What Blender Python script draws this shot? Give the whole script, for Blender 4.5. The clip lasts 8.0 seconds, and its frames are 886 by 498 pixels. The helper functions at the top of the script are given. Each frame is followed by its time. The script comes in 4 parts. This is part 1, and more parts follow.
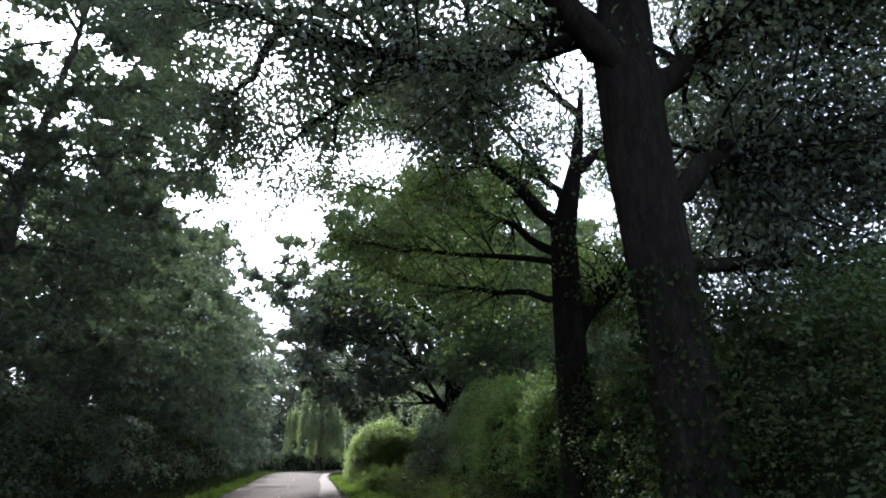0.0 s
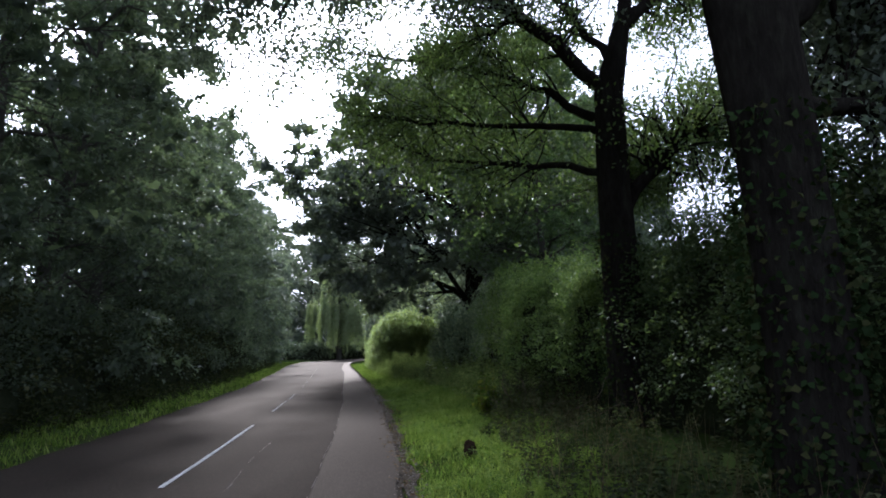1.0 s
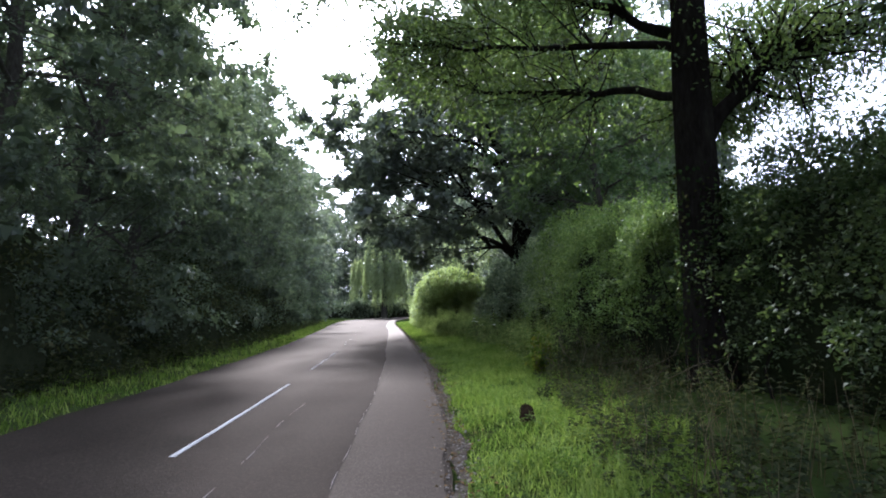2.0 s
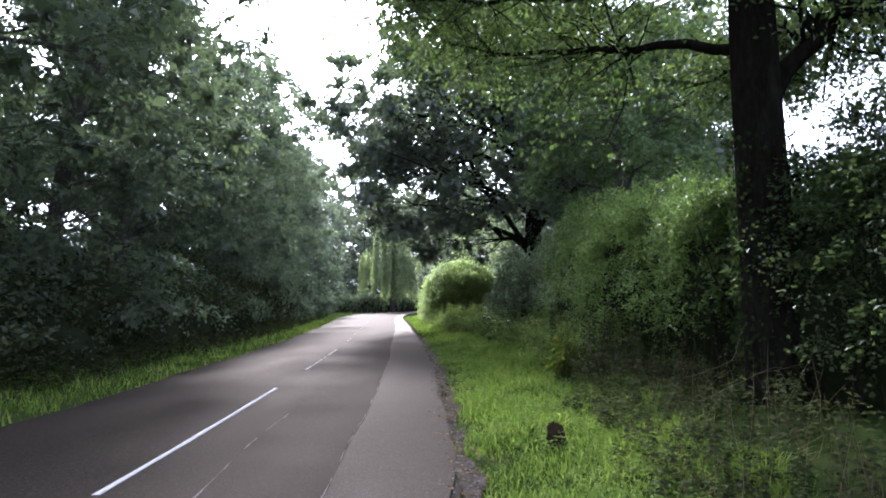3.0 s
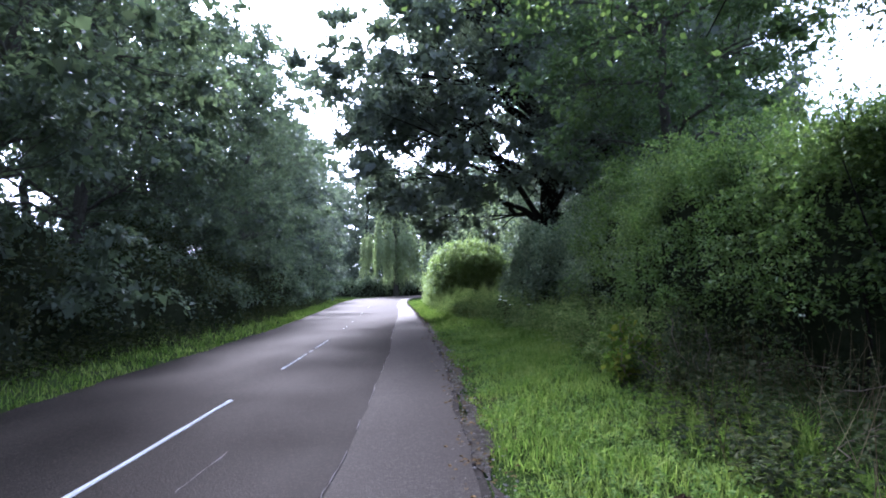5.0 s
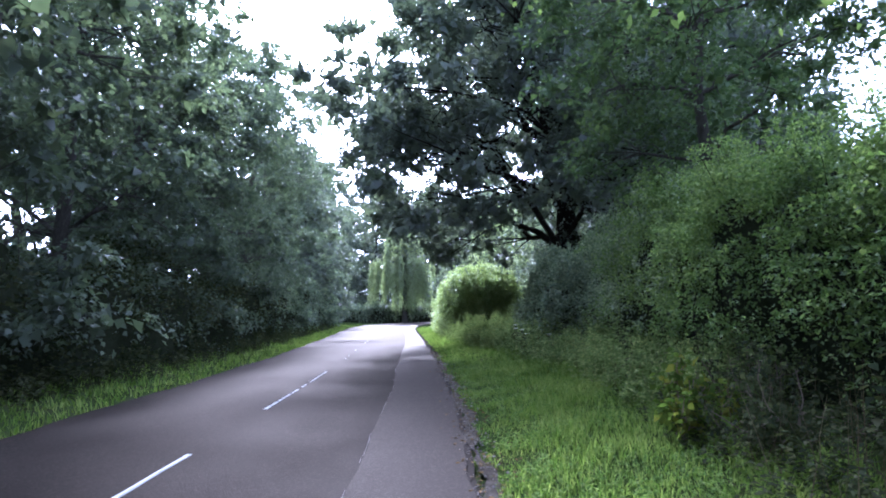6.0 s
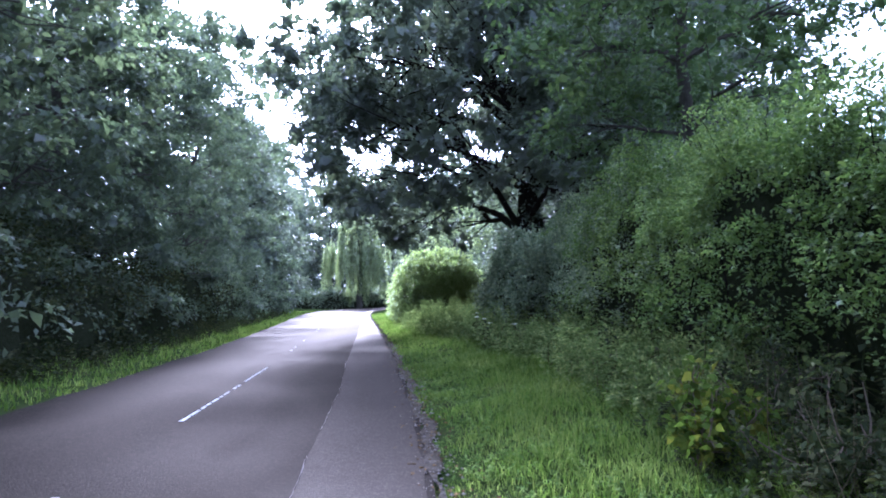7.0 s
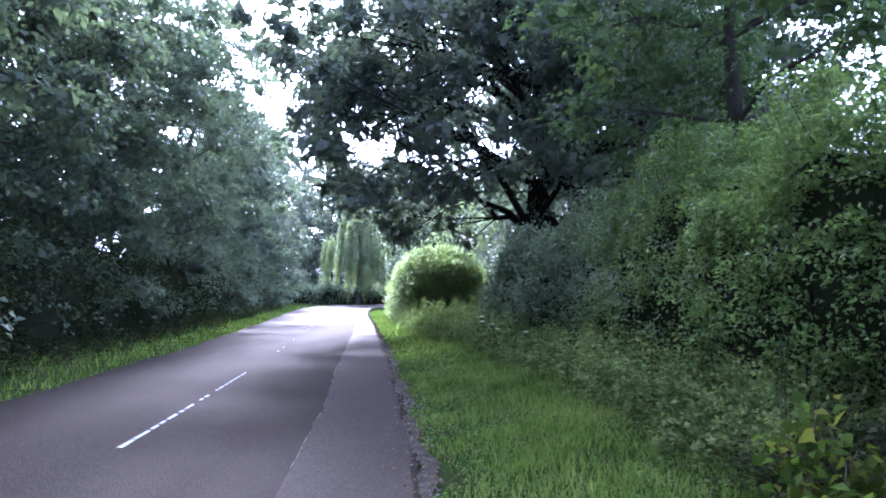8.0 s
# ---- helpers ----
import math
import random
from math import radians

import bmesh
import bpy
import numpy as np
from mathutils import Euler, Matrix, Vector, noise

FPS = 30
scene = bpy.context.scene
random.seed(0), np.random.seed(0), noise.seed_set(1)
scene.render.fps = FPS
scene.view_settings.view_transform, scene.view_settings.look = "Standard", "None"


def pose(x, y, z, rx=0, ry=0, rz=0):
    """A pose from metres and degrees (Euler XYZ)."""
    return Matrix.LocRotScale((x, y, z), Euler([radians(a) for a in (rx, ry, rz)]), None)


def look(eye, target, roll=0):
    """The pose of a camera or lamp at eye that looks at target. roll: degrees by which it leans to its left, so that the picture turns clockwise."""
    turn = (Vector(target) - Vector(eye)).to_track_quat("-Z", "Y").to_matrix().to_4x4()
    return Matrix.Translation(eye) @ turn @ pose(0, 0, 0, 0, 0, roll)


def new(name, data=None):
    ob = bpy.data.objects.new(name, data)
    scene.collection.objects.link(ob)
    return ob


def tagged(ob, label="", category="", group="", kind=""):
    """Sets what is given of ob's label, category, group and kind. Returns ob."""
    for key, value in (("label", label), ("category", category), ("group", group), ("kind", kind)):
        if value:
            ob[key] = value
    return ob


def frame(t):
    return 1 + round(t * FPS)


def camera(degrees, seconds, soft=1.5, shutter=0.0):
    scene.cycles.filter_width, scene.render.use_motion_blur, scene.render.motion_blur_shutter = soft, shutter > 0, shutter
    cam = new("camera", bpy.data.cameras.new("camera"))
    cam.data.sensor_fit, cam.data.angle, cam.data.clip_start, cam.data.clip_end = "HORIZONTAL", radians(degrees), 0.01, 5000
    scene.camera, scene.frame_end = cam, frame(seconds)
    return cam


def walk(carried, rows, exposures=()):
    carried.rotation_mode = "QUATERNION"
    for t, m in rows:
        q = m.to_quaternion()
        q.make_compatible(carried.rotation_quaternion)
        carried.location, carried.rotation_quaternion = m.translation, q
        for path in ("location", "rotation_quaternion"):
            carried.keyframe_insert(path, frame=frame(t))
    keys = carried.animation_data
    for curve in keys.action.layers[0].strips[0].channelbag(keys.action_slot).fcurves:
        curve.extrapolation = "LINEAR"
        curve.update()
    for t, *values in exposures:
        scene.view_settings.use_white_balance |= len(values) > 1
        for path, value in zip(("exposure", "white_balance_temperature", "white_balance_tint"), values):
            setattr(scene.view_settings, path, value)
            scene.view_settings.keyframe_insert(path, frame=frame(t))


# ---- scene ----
cam = camera(67.8, 8.0, soft=1.9)
METRES, EYE, TILT, LEAN, TURN = 12.0, 1.6, 17.5, 0.0, 0.0
ROWS = [
    (0.0, 0.0, 0.0, 0.0, 0.0, 0.0, -0.0),
    (0.5, -0.0133, 0.0447, -0.0076, 1.35, -2.81, 0.49),
    (1.0, -0.029, 0.1002, -0.0334, 0.91, -9.21, 1.4),
    (1.5, -0.0357, 0.1487, -0.0561, 2.91, -11.77, 2.33),
    (3.0, -0.0503, 0.3303, -0.1159, 5.44, -13.05, 2.64),
    (3.5, -0.059, 0.39, -0.1351, 4.67, -12.39, 3.18),
    (4.0, -0.0693, 0.4474, -0.1525, 5.9, -12.74, 3.06),
    (4.5, -0.0806, 0.507, -0.1737, 4.83, -13.5, 1.55),
    (5.0, -0.0888, 0.5679, -0.1976, 5.61, -14.42, 3.23),
    (6.5, -0.1125, 0.7515, -0.2532, 6.81, -11.29, 2.87),
    (7.0, -0.1194, 0.8121, -0.2684, 2.85, -13.57, 2.07),
    (7.5, -0.1261, 0.8751, -0.2869, 3.04, -15.07, 0.71),
    (8.0, -0.1334, 0.9355, -0.3014, 3.36, -13.74, 0.35),
]
EXPOSURES = [(0.0, 1.35, 5400, 19), (1.0, 1.05, 5300, 19), (1.5, 1.4, 5300, 20), (3.0, 2.15, 5300, 23), (4.0, 1.85, 5200, 24), (5.0, 2.1, 4800, 27), (8.0, 2.75, 4600, 34)]
walk(cam, [(t, pose(0, 0, EYE, TILT, LEAN, TURN) @ pose(METRES * x, METRES * y, METRES * z, 90 + pitch, roll, yaw)) for t, x, y, z, yaw, pitch, roll in ROWS], EXPOSURES)

# ---- world and sun ----
SUN_EL, SUN_AZ = radians(36), radians(-19)
world = bpy.data.worlds.new("sky")
scene.world = world
world.use_nodes = True
wt = world.node_tree
wt.nodes.clear()
sky = wt.nodes.new("ShaderNodeTexSky")
sky.sky_type = "NISHITA"
sky.sun_disc = False
sky.sun_elevation = SUN_EL
sky.sun_rotation = SUN_AZ
sky.dust_density = 6.0
sky.air_density = 1.0
haze = wt.nodes.new("ShaderNodeHueSaturation")
haze.inputs["Saturation"].default_value = 0.35
bg = wt.nodes.new("ShaderNodeBackground")
bg.inputs["Strength"].default_value = 0.165
wout = wt.nodes.new("ShaderNodeOutputWorld")
wt.links.new(sky.outputs[0], haze.inputs["Color"])
cloud = wt.nodes.new("ShaderNodeMix")
cloud.data_type = "RGBA"
cloud.inputs[0].default_value = 0.38
cloud.inputs[7].default_value = (8.0, 8.4, 9.0, 1)
wt.links.new(haze.outputs[0], cloud.inputs[6])
wt.links.new(cloud.outputs[2], bg.inputs["Color"])
wt.links.new(bg.outputs[0], wout.inputs["Surface"])

sun_data = bpy.data.lights.new("sun", "SUN")
sun_data.energy = 3.2
sun_data.angle = radians(5.0)
sun_data.color = (1.0, 0.95, 0.86)
sun = new("sun", sun_data)
sun_way = Vector((math.sin(SUN_AZ) * math.cos(SUN_EL), math.cos(SUN_AZ) * math.cos(SUN_EL), math.sin(SUN_EL)))
sun.matrix_world = look(sun_way * 100, (0, 0, 0))


# ---- materials ----
def material(name):
    m = bpy.data.materials.new(name)
    m.use_nodes = True
    nt = m.node_tree
    nt.nodes.clear()
    out = nt.nodes.new("ShaderNodeOutputMaterial")
    return m, nt, out


def ramp(nt, src, stops):
    r = nt.nodes.new("ShaderNodeValToRGB")
    e = r.color_ramp.elements
    while len(e) < len(stops):
        e.new(0.5)
    for k, (p, c) in enumerate(stops):
        e[k].position = p
        e[k].color = (*c, 1)
    nt.links.new(src, r.inputs[0])
    return r.outputs[0]


def noise_node(nt, scale, detail=4.0, rough=0.6, coords=None):
    n = nt.nodes.new("ShaderNodeTexNoise")
    n.inputs["Scale"].default_value = scale
    n.inputs["Detail"].default_value = detail
    n.inputs["Roughness"].default_value = rough
    if coords is None:
        coords = nt.nodes.new("ShaderNodeTexCoord").outputs["Object"]
    nt.links.new(coords, n.inputs["Vector"])
    return n.outputs[0]


def mix_rgb(nt, fac, a, b, mode="MIX"):
    n = nt.nodes.new("ShaderNodeMix")
    n.data_type = "RGBA"
    n.blend_type = mode
    for src, sock in ((fac, n.inputs[0]), (a, n.inputs[6]), (b, n.inputs[7])):
        if isinstance(src, (int, float)):
            sock.default_value = src
        elif isinstance(src, tuple):
            sock.default_value = (*src, 1)
        else:
            nt.links.new(src, sock)
    return n.outputs[2]


def leaf_material(name, dark, mid, light, through_light=0.4, gloss=0.45, patch=0.35):
    """Leaves: colour varies leaf by leaf and in broad drifts; part of the light passes through."""
    m, nt, out = material(name)
    geo = nt.nodes.new("ShaderNodeNewGeometry")
    c = ramp(nt, geo.outputs["Random Per Island"], [(0.0, dark), (0.55, mid), (1.0, light)])
    drift = noise_node(nt, patch, 2.0)
    c = mix_rgb(nt, ramp(nt, drift, [(0.35, (0, 0, 0)), (0.7, (1, 1, 1))]), c, light, "MIX") if patch > 1 else \
        mix_rgb(nt, 0.35, c, ramp(nt, drift, [(0.3, dark), (0.5, mid), (0.72, light)]))
    if gloss < 0.65:
        p = nt.nodes.new("ShaderNodeBsdfPrincipled")
        p.inputs["Specular IOR Level"].default_value = 0.2
        p.inputs["Roughness"].default_value = gloss
    else:
        p = nt.nodes.new("ShaderNodeBsdfDiffuse")
    nt.links.new(c, p.inputs[0])
    tr = nt.nodes.new("ShaderNodeBsdfTranslucent")
    nt.links.new(mix_rgb(nt, 1.0, c, (1.25, 1.35, 0.75), "MULTIPLY"), tr.inputs["Color"])
    mx = nt.nodes.new("ShaderNodeMixShader")
    mx.inputs[0].default_value = through_light
    nt.links.new(p.outputs[0], mx.inputs[1])
    nt.links.new(tr.outputs[0], mx.inputs[2])
    nt.links.new(mx.outputs[0], out.inputs["Surface"])
    return m


def rough_material(name, stops, scale, rough=0.9, bump=0.5, fine=40.0, dist=0.02, stretch=(1, 1, 1)):
    m, nt, out = material(name)
    co = nt.nodes.new("ShaderNodeTexCoord")
    mp = nt.nodes.new("ShaderNodeMapping")
    mp.inputs["Scale"].default_value = stretch
    nt.links.new(co.outputs["Object"], mp.inputs[0])
    big = noise_node(nt, scale, 5.0, 0.65, mp.outputs[0])
    small = noise_node(nt, fine, 4.0, 0.7, mp.outputs[0])
    c = mix_rgb(nt, 0.45, ramp(nt, big, stops), ramp(nt, small, stops))
    p = nt.nodes.new("ShaderNodeBsdfDiffuse")
    p.inputs["Roughness"].default_value = rough
    nt.links.new(c, p.inputs["Color"])
    b = nt.nodes.new("ShaderNodeBump")
    b.inputs["Strength"].default_value = bump
    b.inputs["Distance"].default_value = dist
    nt.links.new(mix_rgb(nt, 0.5, big, small), b.inputs["Height"])
    nt.links.new(b.outputs[0], p.inputs["Normal"])
    nt.links.new(p.outputs[0], out.inputs["Surface"])
    return m


def asphalt_material(name, base, rough_lo, rough_hi, sheen):
    """Worn asphalt: stone grain, long wheel streaks, damp and polished patches."""
    m, nt, out = material(name)
    co = nt.nodes.new("ShaderNodeTexCoord").outputs["Object"]
    mp = nt.nodes.new("ShaderNodeMapping")
    mp.inputs["Rotation"].default_value = (0, 0, radians(9))
    mp.inputs["Scale"].default_value = (1.0, 0.14, 1.0)
    nt.links.new(co, mp.inputs[0])
    grain = nt.nodes.new("ShaderNodeTexVoronoi")
    grain.inputs["Scale"].default_value = 72
    nt.links.new(co, grain.inputs["Vector"])
    streak = noise_node(nt, 1.1, 5.0, 0.6, mp.outputs[0])
    stain = noise_node(nt, 0.55, 6.0, 0.65, co)
    fine = noise_node(nt, 28.0, 3.0, 0.7, co)
    dark = tuple(v * 0.62 for v in base)
    pale = tuple(v * 1.45 for v in base)
    c = mix_rgb(nt, 0.5, ramp(nt, streak, [(0.3, dark), (0.55, base), (0.75, pale)]), ramp(nt, stain, [(0.3, dark), (0.5, base), (0.7, pale)]))
    c = mix_rgb(nt, 0.6, c, ramp(nt, grain.outputs["Color"], [(0.1, dark), (0.6, base), (1.0, tuple(v * 2.2 for v in base))]))
    rr = nt.nodes.new("ShaderNodeMapRange")
    rr.inputs["From Min"].default_value = 0.35
    rr.inputs["From Max"].default_value = 0.68
    rr.inputs["To Min"].default_value = rough_hi
    rr.inputs["To Max"].default_value = rough_lo
    nt.links.new(mix_rgb(nt, 0.5, streak, stain), rr.inputs["Value"])
    b = nt.nodes.new("ShaderNodeBump")
    b.inputs["Strength"].default_value = 0.6
    b.inputs["Distance"].default_value = 0.007
    nt.links.new(mix_rgb(nt, 0.4, grain.outputs["Distance"], fine), b.inputs["Height"])
    matt = nt.nodes.new("ShaderNodeBsdfDiffuse")
    matt.inputs["Roughness"].default_value = 0.8
    nt.links.new(c, matt.inputs["Color"])
    nt.links.new(b.outputs[0], matt.inputs["Normal"])
    shine = nt.nodes.new("ShaderNodeBsdfGlossy")
    shine.inputs["Color"].default_value = (1.0, 0.9, 0.76, 1)
    nt.links.new(rr.outputs[0], shine.inputs["Roughness"])
    nt.links.new(b.outputs[0], shine.inputs["Normal"])
    graze = nt.nodes.new("ShaderNodeLayerWeight")
    graze.inputs["Blend"].default_value = 0.5
    power = nt.nodes.new("ShaderNodeMath")
    power.operation = "POWER"
    power.inputs[1].default_value = 20.0
    nt.links.new(graze.outputs["Facing"], power.inputs[0])
    amount = nt.nodes.new("ShaderNodeMath")
    amount.operation = "MULTIPLY_ADD"
    amount.inputs[1].default_value = sheen
    amount.inputs[2].default_value = 0.004
    nt.links.new(power.outputs[0], amount.inputs[0])
    mx = nt.nodes.new("ShaderNodeMixShader")
    nt.links.new(amount.outputs[0], mx.inputs[0])
    nt.links.new(matt.outputs[0], mx.inputs[1])
    nt.links.new(shine.outputs[0], mx.inputs[2])
    nt.links.new(mx.outputs[0], out.inputs["Surface"])
    return m


M_ROAD = asphalt_material("worn_asphalt", (0.0275, 0.0225, 0.0175), 0.36, 0.62, 0.06)
M_PATCH = asphalt_material("newer_asphalt", (0.052, 0.043, 0.034), 0.34, 0.55, 0.115)
M_PAINT = rough_material("worn_road_paint", [(0.3, (0.3, 0.29, 0.27)), (0.45, (0.5, 0.49, 0.46)), (0.8, (0.62, 0.61, 0.58))], 22, 0.8, 0.3, 90.0, 0.004)
M_SEAM = rough_material("pale_grit_in_joint", [(0.3, (0.12, 0.105, 0.09)), (0.6, (0.24, 0.21, 0.19))], 12, 0.9, 0.3)
M_STONE = rough_material("small_stones", [(0.3, (0.1, 0.085, 0.07)), (0.6, (0.26, 0.23, 0.2))], 5, 0.9, 0.2)
M_SOIL = rough_material("soil_and_turf", [(0.3, (0.022, 0.03, 0.009)), (0.5, (0.034, 0.055, 0.013)), (0.7, (0.05, 0.04, 0.022))], 0.9, 0.95, 0.8, 14.0, 0.05)
M_GRIT = rough_material("grit_and_leaf_litter", [(0.3, (0.03, 0.024, 0.016)), (0.5, (0.08, 0.066, 0.05)), (0.7, (0.2, 0.175, 0.14))], 6, 0.95, 1.0, 60.0, 0.03)
# Oak bark, darkened: the shade on the trunks is part of this colour.
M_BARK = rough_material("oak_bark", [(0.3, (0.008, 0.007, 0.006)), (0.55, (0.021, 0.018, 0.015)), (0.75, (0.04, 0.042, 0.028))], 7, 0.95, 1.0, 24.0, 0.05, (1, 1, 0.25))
M_BARK_PALE = rough_material("grey_bark", [(0.3, (0.035, 0.032, 0.026)), (0.55, (0.075, 0.07, 0.056)), (0.75, (0.12, 0.12, 0.09))], 5, 0.9, 0.8, 20.0, 0.03, (1, 1, 0.3))
M_TWIG = rough_material("dry_twig", [(0.3, (0.06, 0.045, 0.03)), (0.6, (0.17, 0.14, 0.1))], 9, 0.9, 0.6)
M_STUMP = rough_material("dark_wet_wood", [(0.3, (0.012, 0.009, 0.006)), (0.6, (0.05, 0.034, 0.02))], 14, 0.8, 1.0)
# Hedge core: twigs, with the shade between leaves put into the dark colour.
M_INSIDE = rough_material("hedge_twigs_and_shade", [(0.3, (0.014, 0.018, 0.009)), (0.6, (0.03, 0.034, 0.018))], 9, 0.95, 1.0, 30.0, 0.05)
L_OAK = leaf_material("oak_leaves", (0.045, 0.066, 0.026), (0.078, 0.112, 0.038), (0.135, 0.165, 0.058), 0.48)
# Oak tones greyed and lifted: bluish glare haze is put into the colour.
L_OAK_DARK = leaf_material("dark_oak_leaves", (0.058, 0.07, 0.06), (0.092, 0.11, 0.09), (0.135, 0.153, 0.118), 0.48)
L_MAPLE = leaf_material("maple_leaves", (0.045, 0.07, 0.034), (0.072, 0.108, 0.046), (0.12, 0.155, 0.062), 0.48)
# Woodland greens pulled towards grey-blue, so the colour holds some glare haze.
L_WOOD = leaf_material("woodland_leaves", (0.052, 0.067, 0.048), (0.084, 0.107, 0.074), (0.13, 0.153, 0.098), 0.48)
L_HEDGE = leaf_material("hawthorn_leaves", (0.05, 0.08, 0.022), (0.11, 0.165, 0.048), (0.24, 0.3, 0.1), 0.46)
L_HEDGE_GREY = leaf_material("blackthorn_leaves", (0.07, 0.095, 0.055), (0.15, 0.185, 0.115), (0.3, 0.34, 0.22), 0.42)
# Darker copy of the hedge leaves: the oaks' shade is put into the colour.
L_HEDGE_SHADE = leaf_material("shade_painted_hedge_leaves", (0.036, 0.056, 0.024), (0.06, 0.09, 0.035), (0.115, 0.14, 0.055), 0.38, 0.6)
L_LAUREL = leaf_material("clipped_hedge_leaves", (0.11, 0.15, 0.055), (0.2, 0.25, 0.09), (0.34, 0.39, 0.18), 0.48)
L_WILLOW = leaf_material("willow_leaves", (0.15, 0.18, 0.1), (0.22, 0.26, 0.145), (0.31, 0.35, 0.21), 0.5)
# Weed leaves, darkened: deep shade under the trees is in their colour.
L_WEED = leaf_material("shade_toned_weed_leaves", (0.02, 0.027, 0.014), (0.036, 0.046, 0.021), (0.1, 0.1, 0.05), 0.3, 0.8, 0.9)
L_HERB = leaf_material("herb_leaves", (0.055, 0.08, 0.028), (0.135, 0.18, 0.062), (0.32, 0.35, 0.15), 0.42, 0.75, 1.0)
L_YELLOW = leaf_material("yellowing_leaves", (0.037, 0.064, 0.013), (0.066, 0.098, 0.018), (0.165, 0.150, 0.027), 0.45, 0.7)
L_GRASS = leaf_material("grass_blades", (0.046, 0.08, 0.015), (0.113, 0.17, 0.031), (0.25, 0.285, 0.085), 0.42, 0.9, 0.8)
L_CLOVER = leaf_material("clover_leaves", (0.05, 0.085, 0.022), (0.1, 0.155, 0.04), (0.22, 0.26, 0.09), 0.35, 0.75, 1.0)
L_STRAW = leaf_material("dry_stalks", (0.05, 0.038, 0.02), (0.09, 0.07, 0.04), (0.2, 0.17, 0.1), 0.2, 0.8)
L_IVY = leaf_material("ivy_leaves", (0.012, 0.02, 0.008), (0.022, 0.036, 0.013), (0.05, 0.042, 0.018), 0.15, 0.8)
L_DEAD = leaf_material("dead_leaves", (0.04, 0.026, 0.014), (0.09, 0.06, 0.03), (0.2, 0.13, 0.06), 0.2, 0.8)
L_FLOWER = leaf_material("white_flower_heads", (0.6, 0.6, 0.55), (0.75, 0.75, 0.7), (0.8, 0.8, 0.78), 0.3, 0.6)


# ---- mesh helpers ----
def mesh_from(name, verts, quads, mat):
    """One mesh from arrays of corners and four-sided faces."""
    me = bpy.data.meshes.new(name)
    verts = np.ascontiguousarray(verts, dtype=np.float32)
    quads = np.ascontiguousarray(quads, dtype=np.int32)
    me.vertices.add(len(verts))
    me.vertices.foreach_set("co", verts.ravel())
    me.loops.add(quads.size)
    me.loops.foreach_set("vertex_index", quads.ravel())
    me.polygons.add(len(quads))
    me.polygons.foreach_set("loop_start", np.arange(0, quads.size, 4, dtype=np.int32))
    me.update(calc_edges=True)
    me.validate()
    me.materials.append(mat)
    return me


def part(name, me, parent, label=""):
    ob = new(name, me)
    ob.parent = parent
    if label:
        ob["label"] = label
    return ob


def smooth(me):
    me.polygons.foreach_set("use_smooth", np.ones(len(me.polygons), dtype=bool))
    return me


def unit(v):
    return v / np.maximum(np.linalg.norm(v, axis=-1, keepdims=True), 1e-9)


def leaf_cards(rng, base, way, length, width, flat=0.6, facing=None):
    """Folded, pointed leaves: base and way are (n, 3); length and width in metres; facing: the side that each one shows."""
    n = len(base)
    up = unit(rng.normal(0, 1, (n, 3)) * (1 - flat) + (np.array((0, 0, 1.0)) if facing is None else facing) * flat)
    way = unit(way)
    side = unit(np.cross(way, up))
    nor = np.cross(side, way)
    ln = (length * rng.uniform(0.6, 1.25, n))[:, None]
    wd = (width * rng.uniform(0.6, 1.2, n))[:, None]
    v = np.empty((n, 4, 3), dtype=np.float32)
    v[:, 0] = base
    v[:, 1] = base + way * ln * 0.5 + side * wd * 0.5 + nor * wd * 0.22
    v[:, 2] = base + way * ln - nor * ln * 0.12
    v[:, 3] = base + way * ln * 0.5 - side * wd * 0.5 + nor * wd * 0.22
    return v.reshape(-1, 3), np.arange(n * 4, dtype=np.int32).reshape(n, 4)


def spray(rng, centres, per, radius, flat, length, width, droop=0.25):
    """Leaves scattered in flat tufts round each centre; they point outwards and droop."""
    n = len(centres) * per
    off = unit(rng.normal(0, 1, (n, 3))) * (rng.uniform(0, 1, n) ** 0.5)[:, None] * radius
    off[:, 2] *= flat
    base = np.repeat(centres, per, axis=0) + off
    way = off * 0.5 + rng.normal(0, 0.6, (n, 3)) * radius
    way = unit(way)
    way[:, 2] -= droop
    return leaf_cards(rng, base, way, length, width)


